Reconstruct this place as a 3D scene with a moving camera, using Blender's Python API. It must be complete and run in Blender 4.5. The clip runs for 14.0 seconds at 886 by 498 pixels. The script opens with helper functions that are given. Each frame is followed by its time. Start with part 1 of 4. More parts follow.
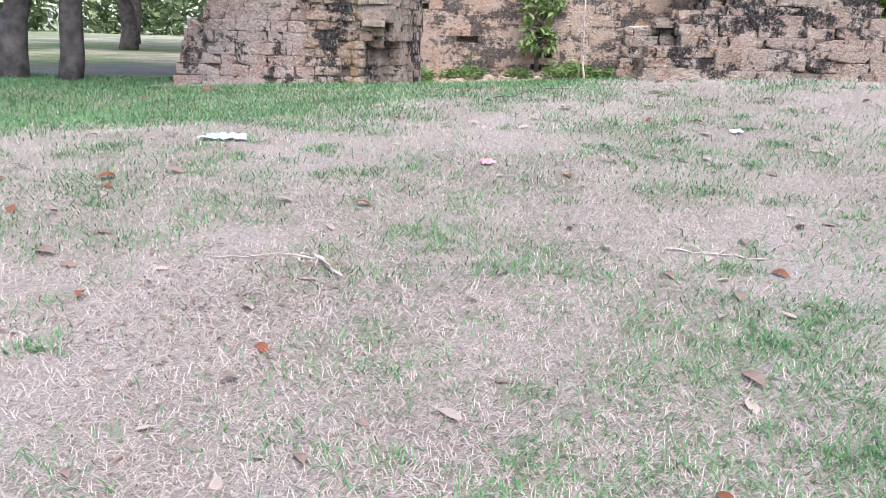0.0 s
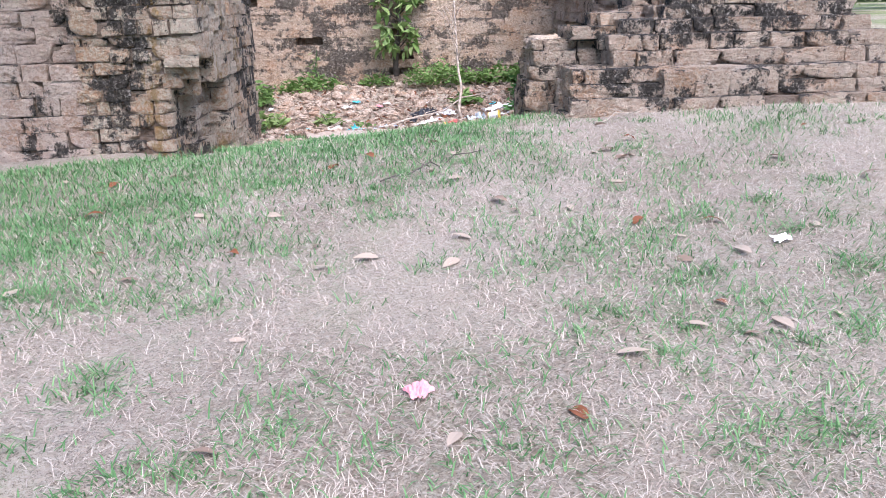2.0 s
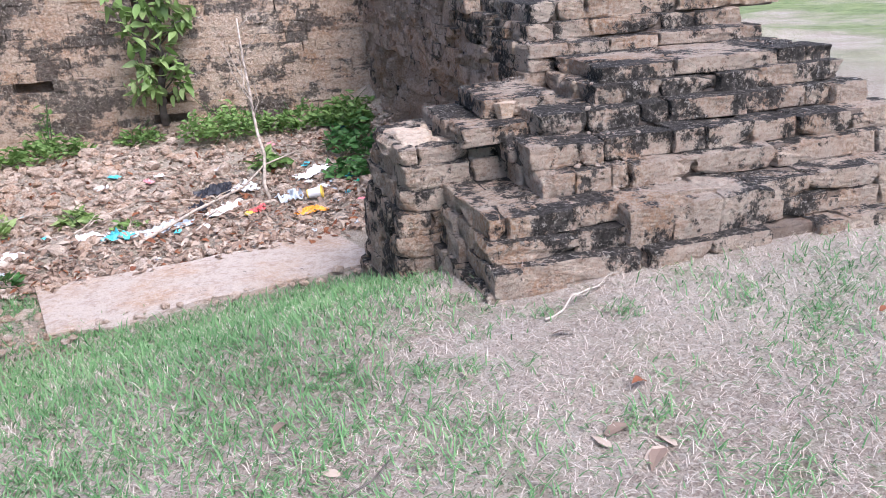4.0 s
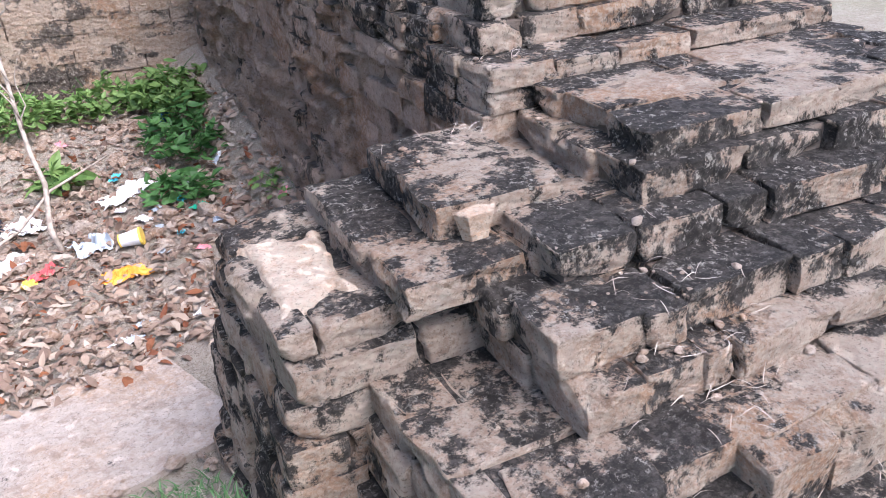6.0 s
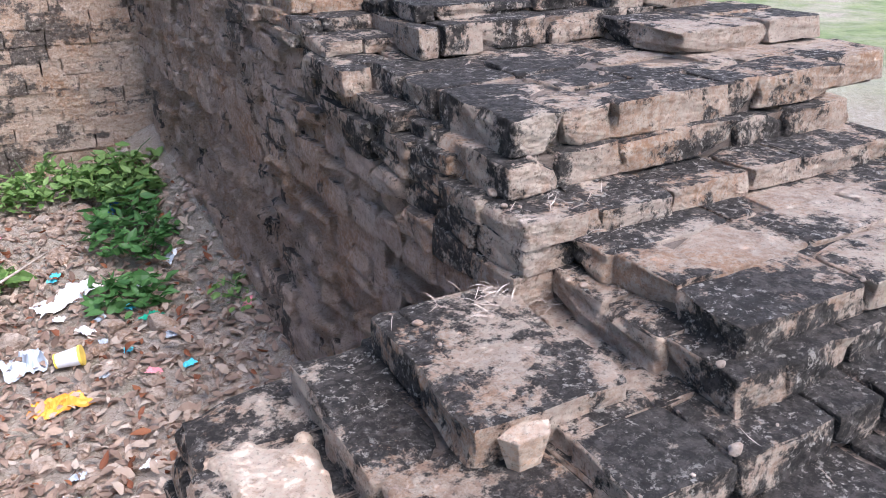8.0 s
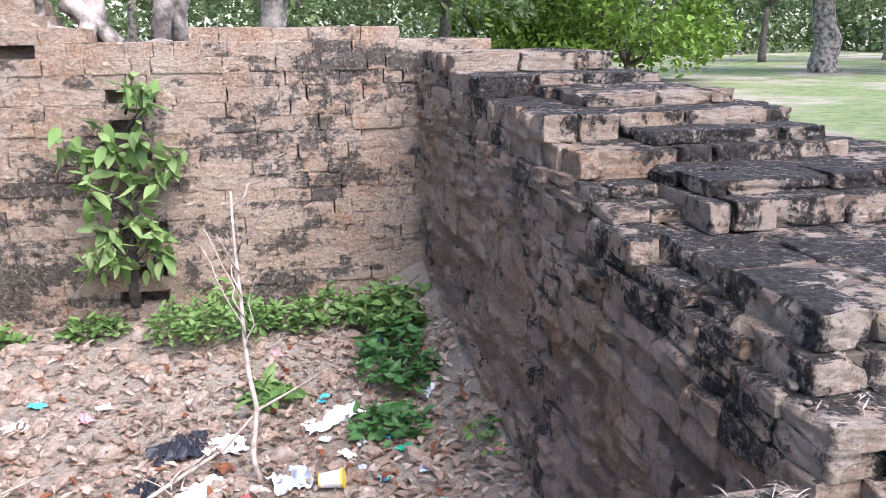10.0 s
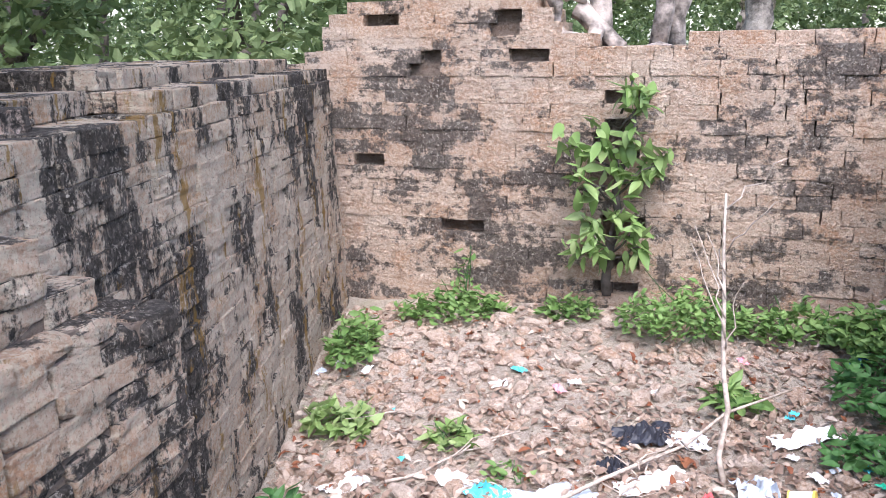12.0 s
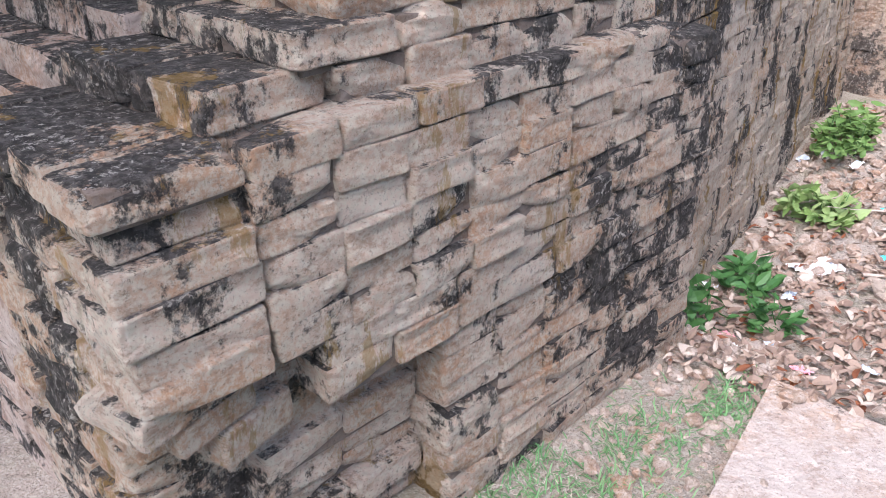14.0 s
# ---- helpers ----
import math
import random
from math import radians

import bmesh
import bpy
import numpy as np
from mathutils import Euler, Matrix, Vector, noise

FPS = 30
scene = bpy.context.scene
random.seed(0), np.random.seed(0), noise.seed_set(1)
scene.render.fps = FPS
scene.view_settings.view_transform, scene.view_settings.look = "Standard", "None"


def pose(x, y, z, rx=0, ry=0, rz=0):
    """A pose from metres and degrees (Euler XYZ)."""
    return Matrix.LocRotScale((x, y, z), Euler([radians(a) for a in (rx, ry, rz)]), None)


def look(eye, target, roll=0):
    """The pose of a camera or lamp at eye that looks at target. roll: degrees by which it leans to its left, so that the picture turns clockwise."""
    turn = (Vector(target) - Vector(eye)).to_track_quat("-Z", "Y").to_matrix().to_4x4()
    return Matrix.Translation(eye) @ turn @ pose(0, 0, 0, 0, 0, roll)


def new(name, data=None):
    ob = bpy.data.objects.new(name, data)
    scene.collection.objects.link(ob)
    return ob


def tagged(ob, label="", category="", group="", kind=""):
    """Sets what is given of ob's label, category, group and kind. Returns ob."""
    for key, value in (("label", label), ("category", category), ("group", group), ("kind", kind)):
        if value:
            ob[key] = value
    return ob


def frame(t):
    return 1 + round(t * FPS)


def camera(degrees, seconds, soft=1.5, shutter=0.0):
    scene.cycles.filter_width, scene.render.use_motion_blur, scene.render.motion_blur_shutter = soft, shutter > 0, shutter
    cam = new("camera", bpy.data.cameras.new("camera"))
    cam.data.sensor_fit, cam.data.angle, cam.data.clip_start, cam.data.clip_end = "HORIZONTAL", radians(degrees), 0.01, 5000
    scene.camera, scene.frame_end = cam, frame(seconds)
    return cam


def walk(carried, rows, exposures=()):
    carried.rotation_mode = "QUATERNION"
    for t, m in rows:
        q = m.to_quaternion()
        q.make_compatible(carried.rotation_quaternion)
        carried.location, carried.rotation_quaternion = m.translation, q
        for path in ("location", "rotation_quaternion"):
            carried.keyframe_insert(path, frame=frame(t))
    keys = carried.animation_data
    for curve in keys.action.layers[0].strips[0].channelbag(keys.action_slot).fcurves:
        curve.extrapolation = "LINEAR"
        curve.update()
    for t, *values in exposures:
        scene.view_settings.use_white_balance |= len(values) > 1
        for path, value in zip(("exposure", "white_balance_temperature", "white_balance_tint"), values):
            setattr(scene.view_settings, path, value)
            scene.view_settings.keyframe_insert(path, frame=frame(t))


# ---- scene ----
cam = camera(55.9, 14.0, soft=0.8)
EXPOSURE = 1.5
PATH = [
    (0, (0.124, 0.217, 1.473), (0.105, 2.153, 0.972), 1.6),
    (0.5, (0.037, 0.665, 1.554), (0.131, 2.61, 1.096), 0.2),
    (1, (0.06, 1.233, 1.58), (0.277, 3.159, 1.087), -0.3),
    (1.5, (-0.035, 1.809, 1.674), (0.195, 3.719, 1.128), -0.5),
    (2, (0.02, 2.476, 1.847), (0.348, 4.364, 1.275), -1.4),
    (2.5, (0.05, 3.122, 2.009), (0.432, 5.001, 1.439), -2.1),
    (3, (0.097, 3.741, 2.13), (0.576, 5.585, 1.522), -2.9),
    (3.5, (0.237, 4.314, 2.231), (0.808, 6.115, 1.573), -2.8),
    (4, (0.326, 4.894, 2.384), (1.117, 6.599, 1.702), -3.3),
    (4.2, (0.449, 5.1, 2.415), (1.301, 6.771, 1.721), -3.6),
    (6.3, (1.126, 6.923, 2.533), (2.195, 8.308, 1.562), -2.5),
    (6.5, (1.153, 7.025, 2.541), (2.256, 8.369, 1.553), -2.1),
    (7, (1.261, 7.142, 2.589), (2.432, 8.444, 1.623), -1.2),
    (7.2, (1.285, 7.168, 2.59), (2.477, 8.469, 1.65), -0.7),
    (9.3, (1.239, 7.307, 2.667), (2.183, 8.967, 2.07), -0.2),
    (9.5, (1.215, 7.306, 2.683), (2.114, 8.999, 2.11), -0.5),
    (10, (1.154, 7.315, 2.702), (1.902, 9.1, 2.197), -0.7),
    (10.5, (1.088, 7.314, 2.718), (1.676, 9.175, 2.281), -0.5),
    (11, (0.984, 7.305, 2.734), (1.364, 9.228, 2.34), -0.1),
    (11.5, (0.927, 7.284, 2.736), (1.031, 9.241, 2.336), -0.4),
    (12, (0.857, 7.237, 2.69), (0.622, 9.166, 2.214), -1.1),
    (12.3, (0.839, 7.176, 2.651), (0.404, 9.051, 2.11), -1.5),
    (12.5, (0.792, 7.172, 2.619), (0.263, 9.009, 2.028), -1.4),
    (13, (0.752, 7.092, 2.559), (-0.016, 8.796, 1.848), -0.7),
    (13.5, (0.708, 7.032, 2.524), (-0.255, 8.586, 1.713), -0.5),
    (14, (0.645, 6.991, 2.488), (-0.451, 8.407, 1.598), -1.3),
]
walk(cam, [(t, look(eye, target, roll)) for t, eye, target, roll in PATH], exposures=((0, EXPOSURE, 6150, 16), (4.2, EXPOSURE, 6150, 16), (6.3, EXPOSURE + 0.28, 6150, 16), (14, EXPOSURE + 0.28, 6150, 16)))

# ---- world and light: bright, thinly overcast day ----
world = bpy.data.worlds.new("world")
scene.world = world
world.use_nodes = True
wn = world.node_tree.nodes
sky = wn.new("ShaderNodeTexSky")
sky.sky_type = "NISHITA"
sky.sun_disc = False
sky.sun_elevation, sky.sun_rotation = radians(56), radians(163)
sky.air_density, sky.dust_density, sky.ozone_density = 1.0, 1.6, 1.0
wn["Background"].inputs["Strength"].default_value = 0.15
world.node_tree.links.new(sky.outputs[0], wn["Background"].inputs["Color"])
sun_data = bpy.data.lights.new("sun", "SUN")
sun_data.energy, sun_data.angle, sun_data.color = 2.0, radians(50), (1.0, 0.95, 0.90)
sun = new("sun", sun_data)
sun.matrix_world = look((3.6, -12, 19), (0, 0, 0))


# ---- materials ----
class Nodes:
    def __init__(self, name):
        self.mat = bpy.data.materials.new(name)
        self.mat.use_nodes = True
        self.nt = self.mat.node_tree
        self.bsdf = self.nt.nodes["Principled BSDF"]
        self.geo = self.nt.nodes.new("ShaderNodeNewGeometry")

    def link(self, a, b):
        self.nt.links.new(a, b)

    def noise(self, scale, detail=4, rough=0.6, stretch=(1, 1, 1), shift=(0, 0, 0), distort=0.0):
        m = self.nt.nodes.new("ShaderNodeMapping")
        m.inputs["Scale"].default_value = stretch
        m.inputs["Location"].default_value = shift
        self.link(self.geo.outputs["Position"], m.inputs["Vector"])
        n = self.nt.nodes.new("ShaderNodeTexNoise")
        n.inputs["Scale"].default_value = scale
        n.inputs["Detail"].default_value = detail
        n.inputs["Roughness"].default_value = rough
        n.inputs["Distortion"].default_value = distort
        self.link(m.outputs[0], n.inputs["Vector"])
        return n.outputs["Fac"]

    def voronoi(self, scale, feature="F1"):
        n = self.nt.nodes.new("ShaderNodeTexVoronoi")
        n.feature = feature
        n.inputs["Scale"].default_value = scale
        self.link(self.geo.outputs["Position"], n.inputs["Vector"])
        return n.outputs["Distance"]

    def ramp(self, fac, lo, hi, a=0.0, b=1.0):
        r = self.nt.nodes.new("ShaderNodeMapRange")
        r.interpolation_type = "SMOOTHSTEP"
        for k, v in (("From Min", lo), ("From Max", hi), ("To Min", a), ("To Max", b)):
            r.inputs[k].default_value = v
        self.link(fac, r.inputs["Value"])
        return r.outputs["Result"]

    def math(self, op, a, b):
        n = self.nt.nodes.new("ShaderNodeMath")
        n.operation = op
        for i, v in enumerate((a, b)):
            if isinstance(v, (int, float)):
                n.inputs[i].default_value = v
            else:
                self.link(v, n.inputs[i])
        return n.outputs[0]

    def mix(self, fac, a, b):
        n = self.nt.nodes.new("ShaderNodeMix")
        n.data_type = "RGBA"
        for i, v in ((0, fac), (6, a), (7, b)):
            if isinstance(v, (int, float)):
                n.inputs[i].default_value = v
            elif isinstance(v, tuple):
                n.inputs[i].default_value = (*v, 1)
            else:
                self.link(v, n.inputs[i])
        return n.outputs[2]

    def rnd(self, island=False):
        if island:
            return self.geo.outputs["Random Per Island"]
        return self.nt.nodes.new("ShaderNodeObjectInfo").outputs["Random"]

    def normal_z(self):
        n = self.nt.nodes.new("ShaderNodeSeparateXYZ")
        self.link(self.geo.outputs["Normal"], n.inputs[0])
        return n.outputs["Z"]

    def bump(self, height, strength=0.4, distance=0.01):
        b = self.nt.nodes.new("ShaderNodeBump")
        b.inputs["Strength"].default_value = strength
        b.inputs["Distance"].default_value = distance
        self.link(height, b.inputs["Height"])
        self.link(b.outputs[0], self.bsdf.inputs["Normal"])

    def done(self, color, rough=0.9):
        if isinstance(color, tuple):
            self.bsdf.inputs["Base Color"].default_value = (*color, 1)
        else:
            self.link(color, self.bsdf.inputs["Base Color"])
        self.bsdf.inputs["Roughness"].default_value = rough
        self.bsdf.inputs["Specular IOR Level"].default_value = 0.25
        return self.mat


def stone(name, warm, pale, black, top_black, orange=0.0, island=False, relief=0.012, streak=0.5, coarse=1.0, soot=0.96, dark=(0.02, 0.11), run=(1.6, 1.6, 0.42), vary=0.1):
    """Weathered sandstone and brick: warm grain, black lichen crust in patches and streaks, pale and orange lichen spots."""
    n = Nodes(name)
    r = n.rnd(island)
    col = n.mix(r, warm, pale)
    col = n.mix(n.ramp(n.noise(3.1, 3), 0.42, 0.7), col, tuple(c * k for c, k in zip(warm, (0.95, 0.76, 0.60))))
    fine = n.noise(48, 8, 0.78)
    col = n.mix(n.ramp(fine, 0.40, 0.60, 0.0, 0.75), col, tuple(min(c * 1.1, 0.7) for c in pale))
    col = n.mix(n.ramp(n.noise(19, 8, 0.8, (1, 1, 1.7), (5, 3, 8)), 0.48, 0.64, 0.0, 0.65), col, tuple(c * k for c, k in zip(warm, (0.66, 0.56, 0.5))))
    col = n.mix(n.ramp(n.noise(110, 5, 0.75), 0.55, 0.66, 0.0, 0.62), col, tuple(c * 0.3 for c in warm))
    patch = n.noise(1.3 * coarse, 7, 0.72, (1, 1, 1), (3.1, 1.7, 0.4))
    streaks = n.noise(2.6 * coarse, 6, 0.7, run, (7, 2, 5))
    speck = n.noise(15, 9, 0.82)
    body = n.math("ADD", n.math("MULTIPLY", patch, 1.0 - streak), n.math("MULTIPLY", streaks, streak))
    body = n.math("ADD", n.math("MULTIPLY", body, 1.9), -0.45)
    top = n.ramp(n.normal_z(), 0.35, 0.85)
    level = n.math("ADD", n.math("ADD", body, n.math("MULTIPLY", n.math("SUBTRACT", speck, 0.5), 0.7)), n.math("MULTIPLY", top, top_black))
    level = n.math("ADD", level, n.math("MULTIPLY", n.math("SUBTRACT", r, 0.5), vary))
    crust = n.ramp(level, 0.71 - black, 0.80 - black)
    dark = n.mix(n.ramp(n.noise(34, 7, 0.78), 0.44, 0.62), tuple(dark[0] * k for k in (1, 0.95, 0.93)), tuple(dark[1] * k for k in (1, 0.88, 0.8)))
    col = n.mix(n.math("MULTIPLY", crust, soot), col, dark)
    spots = n.ramp(n.noise(46, 8, 0.8, (1, 1, 1), (9, 4, 1)), 0.55, 0.59)
    col = n.mix(n.math("MULTIPLY", spots, n.math("MULTIPLY", crust, n.ramp(n.noise(4.5, 5), 0.38, 0.6, 0.15, 1.0))), col, (0.53, 0.48, 0.42))
    if orange:
        o = n.math("MULTIPLY", n.ramp(n.noise(3.4, 8, 0.75, (1.5, 1.5, 0.5), (1, 8, 3)), 0.57, 0.62), orange)
        col = n.mix(o, col, (0.33, 0.19, 0.04))
    pit = n.ramp(n.noise(26, 8, 0.78, (1, 1, 1.4), (2, 2, 2)), 0.3, 0.62)
    height = n.math("ADD", n.math("MULTIPLY", fine, 0.8), n.math("ADD", pit, n.math("MULTIPLY", n.noise(9, 5), 0.8)))
    n.bump(height, 1.0, relief * 1.7)
    return n.done(col, 0.92)


WARM, PALE = (0.52, 0.37, 0.275), (0.65, 0.525, 0.425)
M = {}
for isl in (False, True):
    k = "_rest" if isl else ""
    M["back" + k] = stone("back_wall_stone" + k, WARM, PALE, 0.205, 0.06, island=isl, relief=0.009, streak=0.5, coarse=0.8, soot=0.86, dark=(0.035, 0.15), run=(0.75, 0.75, 1.9), vary=0.12)
    M["steps" + k] = stone("step_stone" + k, (0.55, 0.395, 0.30), (0.68, 0.55, 0.45), 0.205, 0.11, island=isl, relief=0.018, streak=0.2, coarse=1.5, dark=(0.02, 0.10))
    M["left" + k] = stone("left_wall_stone" + k, (0.58, 0.405, 0.295), (0.73, 0.59, 0.48), 0.235, 0.09, orange=0.6, island=isl, relief=0.02, streak=0.35, vary=0.13)
    M["far" + k] = stone("inner_wall_stone" + k, (0.60, 0.46, 0.355), (0.72, 0.60, 0.495), 0.225, 0.05, orange=0.8, island=isl, relief=0.018, streak=0.55, run=(1.6, 1.6, 0.4))
    M["front" + k] = stone("front_stone" + k, (0.55, 0.405, 0.335), (0.66, 0.54, 0.465), 0.165, 0.12, island=isl, streak=0.4)
for isl in (False, True):
    M["inner" + ("_rest" if isl else "")] = stone("inner_face_stone" + ("_rest" if isl else ""), (0.54, 0.39, 0.295), (0.64, 0.51, 0.42), 0.12, 0.1, island=isl, relief=0.016, streak=0.6, coarse=1.1, soot=0.85, dark=(0.03, 0.11), run=(1.3, 1.3, 0.5))
M["rough"] = stone("eroded_stone", (0.56, 0.415, 0.315), (0.62, 0.49, 0.395), 0.10, 0.0, relief=0.03, streak=0.6, coarse=0.8)
M["mortar"] = stone("mortar", (0.27, 0.21, 0.17), (0.3, 0.24, 0.2), 0.12, 0.1)
M["fresh"] = stone("fresh_break", (0.66, 0.50, 0.385), (0.70, 0.55, 0.44), -0.12, 0.0, relief=0.006)


def plain(name, color, rough=0.6, vary=0.2, scale=12, bump=0.0, translucent=0.0):
    n = Nodes(name)
    col = n.mix(n.ramp(n.noise(scale, 4), 0.3, 0.7), tuple(c * (1 - vary) for c in color), tuple(min(1, c * (1 + vary)) for c in color))
    if bump:
        n.bump(n.noise(scale * 3, 5), 0.6, bump)
    m = n.done(col, rough)
    if translucent:
        n.bsdf.inputs["Transmission Weight"].default_value = translucent
    return m


def leaf_mat(name, a, b, rough=0.5, dead=None):
    n = Nodes(name)
    col = n.mix(n.rnd(True), a, b)
    col = n.mix(n.ramp(n.noise(2.0, 3), 0.4, 0.65, 0.0, 0.35), col, tuple(c * 0.6 for c in a))
    if dead:
        col = n.mix(n.ramp(n.rnd(True), 0.86, 0.9), col, dead)
    n.done(col, rough)
    n.bsdf.inputs["Subsurface Weight"].default_value = 0.0
    tr = n.nt.nodes.new("ShaderNodeBsdfTranslucent")
    mx = n.nt.nodes.new("ShaderNodeMixShader")
    mx.inputs[0].default_value = 0.3
    n.link(col, tr.inputs["Color"])
    n.link(n.bsdf.outputs[0], mx.inputs[1])
    n.link(tr.outputs[0], mx.inputs[2])
    n.link(mx.outputs[0], n.nt.nodes["Material Output"].inputs["Surface"])
    return n.mat


def ground_mat():
    n = Nodes("dry_ground")
    soil = n.mix(n.ramp(n.noise(0.9, 5, 0.65), 0.35, 0.65), (0.32, 0.245, 0.205), (0.47, 0.39, 0.335))
    soil = n.mix(n.ramp(n.noise(40, 6, 0.78, (1, 1, 1), (1, 2, 3), 1.5), 0.42, 0.62, 0, 0.8), soil, (0.56, 0.50, 0.435))
    soil = n.mix(n.ramp(n.noise(75, 5, 0.75, (1, 1, 1), (4, 4, 4), 2.0), 0.5, 0.62, 0, 0.85), soil, (0.14, 0.105, 0.085))
    soil = n.mix(n.ramp(n.noise(5, 6, 0.7, (1, 1, 1), (3, 1, 0)), 0.52, 0.66, 0, 0.2), soil, (0.17, 0.21, 0.10))
    far = n.nt.nodes.new("ShaderNodeVectorMath")
    far.operation = "DISTANCE"
    n.link(n.geo.outputs["Position"], far.inputs[0])
    far.inputs[1].default_value = (1, 7, 1)
    green = n.mix(n.ramp(n.noise(2.5, 8, 0.8), 0.35, 0.65), (0.10, 0.155, 0.05), (0.24, 0.29, 0.12))
    grass = n.ramp(n.noise(0.3, 7, 0.68), 0.36, 0.56)
    grass = n.math("MULTIPLY", grass, n.ramp(far.outputs["Value"], 5.5, 9.0, 0.1, 0.92))
    col = n.mix(grass, soil, green)
    n.bump(n.math("ADD", n.noise(60, 6, 0.75), n.noise(9, 4)), 1.0, 0.03)
    return n.done(col, 0.95)


M["ground"] = ground_mat()
M["straw"] = leaf_mat("dry_straw", (0.80, 0.71, 0.635), (0.46, 0.36, 0.30), 0.8)
M["grass"] = leaf_mat("green_grass", (0.085, 0.205, 0.075), (0.215, 0.37, 0.165), 0.6)
M["leaf"] = leaf_mat("shrub_leaf", (0.16, 0.27, 0.075), (0.34, 0.43, 0.19), 0.4)
M["leaf_dark"] = leaf_mat("dark_leaf", (0.05, 0.14, 0.04), (0.10, 0.22, 0.07), 0.45)
M["leaf_mid"] = leaf_mat("undergrowth_leaf", (0.11, 0.21, 0.055), (0.23, 0.35, 0.12), 0.5)
M["canopy"] = leaf_mat("tree_leaf", (0.085, 0.13, 0.05), (0.21, 0.27, 0.12), 0.55)
M["canopy_light"] = leaf_mat("young_tree_leaf", (0.12, 0.22, 0.03), (0.24, 0.34, 0.07), 0.55)
M["litter"] = leaf_mat("dead_leaf", (0.38, 0.28, 0.22), (0.2, 0.135, 0.105), 0.75)
M["litter_pale"] = leaf_mat("pale_dead_leaf", (0.56, 0.48, 0.41), (0.42, 0.31, 0.24), 0.75)
M["litter_red"] = leaf_mat("red_dead_leaf", (0.30, 0.12, 0.06), (0.20, 0.07, 0.04), 0.7)
M["bark"] = plain("pale_bark", (0.25, 0.215, 0.19), 0.9, 0.8, 7, 0.03)
M["bark_dark"] = plain("dark_bark", (0.10, 0.085, 0.075), 0.9, 0.4, 9, 0.02)
M["twig"] = plain("dry_twig", (0.40, 0.34, 0.29), 0.9, 0.3, 30, 0.004)
M["rubble"] = stone("rubble_stone", (0.43, 0.32, 0.25), (0.56, 0.465, 0.395), -0.04, 0.0, island=True, relief=0.006)
M["slab"] = stone("concrete_slab", (0.42, 0.355, 0.31), (0.46, 0.395, 0.35), 0.06, 0.0, relief=0.0025)
for nm, c in (("white", (0.74, 0.75, 0.78)), ("cyan", (0.10, 0.52, 0.62)), ("black", (0.03, 0.032, 0.042)), ("orange", (0.78, 0.33, 0.05)),
              ("yellow", (0.75, 0.55, 0.10)), ("blue", (0.05, 0.17, 0.48)), ("green", (0.02, 0.35, 0.22)), ("red", (0.6, 0.10, 0.11)),
              ("clear", (0.45, 0.50, 0.56)), ("pink", (0.75, 0.30, 0.34)), ("paper", (0.36, 0.46, 0.54))):
    M[nm] = plain(nm + "_plastic", c, 0.35, 0.12, 20)


# ---- mesh helpers ----
def link_mesh(name, verts, faces, mat, parent=None, smooth=False):
    me = bpy.data.meshes.new(name)
    me.from_pydata([tuple(v) for v in verts], [], [tuple(f) for f in faces])
    me.update()
    me.materials.append(mat)
    if smooth:
        me.polygons.foreach_set("use_smooth", [True] * len(me.polygons))
    ob = new(name, me)
    if parent:
        ob.parent = parent
    return ob


def part(name, bm, material, parent, label="", smooth=False):
    me = bpy.data.meshes.new(name)
    bm.to_mesh(me)
    bm.free()
    me.materials.append(material)
    if smooth:
        me.polygons.foreach_set("use_smooth", [True] * len(me.polygons))
    ob = new(name, me)
    if parent:
        ob.parent = parent
    if label:
        ob["label"] = label
    return ob


def block_mesh(seed, wear=0.035, cuts=5, rough=1.0):
    """A unit block, -0.5..0.5, with worn and chipped edges."""
    rnd = random.Random(seed)
    bm = bmesh.new()
    bmesh.ops.create_cube(bm, size=1)
    bmesh.ops.subdivide_edges(bm, edges=bm.edges[:], cuts=cuts - 1, use_grid_fill=True)
    off = Vector((rnd.uniform(0, 90), rnd.uniform(0, 90), rnd.uniform(0, 90)))
    chips = [Vector((rnd.choice((-.5, .5)), rnd.choice((-.5, .5)), rnd.choice((-.5, .5)))) for _ in range(rnd.randint(0, 3) if rough > 0.6 else 0)]
    for v in bm.verts:
        v.co = [c if abs(c) > 0.4 else c * 1.45 for c in v.co]
        p = v.co.copy()
        edge = sum(abs(abs(c) - 0.5) < 1e-4 for c in p)
        k = (0, 0.0, wear * 0.8, wear * 1.5)[edge]
        n = noise.noise(p * 2.3 + off)
        q = p * (1 - k * (0.6 + 0.8 * abs(n)))
        q += Vector((noise.noise(p * 2 + off + Vector((5, 0, 0))), noise.noise(p * 2 + off + Vector((0, 5, 0))), noise.noise(p * 2 + off + Vector((0, 0, 5))))) * 0.06 * rough
        q *= 1 + 0.035 * rough * noise.noise(p * 7 + off)
        for c in chips:
            d = (p - c).length
            if d < 0.45:
                q *= 1 - 0.55 * (0.45 - d)
        v.co = q
    me = bpy.data.meshes.new("brick")
    bm.to_mesh(me)
    bm.free()
    return me


BLOCKS = {}


def blocks_for(mat_name, count=14):
    if mat_name not in BLOCKS:
        out = []
        for i in range(count):
            me = block_mesh(i * 7 + 1, 0.035 if mat_name != "back" else 0.022, 5, {"back": 0.5, "left": 0.7, "far": 0.6, "front": 0.7, "inner": 1.3, "steps": 1.1}.get(mat_name, 1.0))
            me.materials.append(M[mat_name])
            out.append(me)
        BLOCKS[mat_name] = out
    return BLOCKS[mat_name]


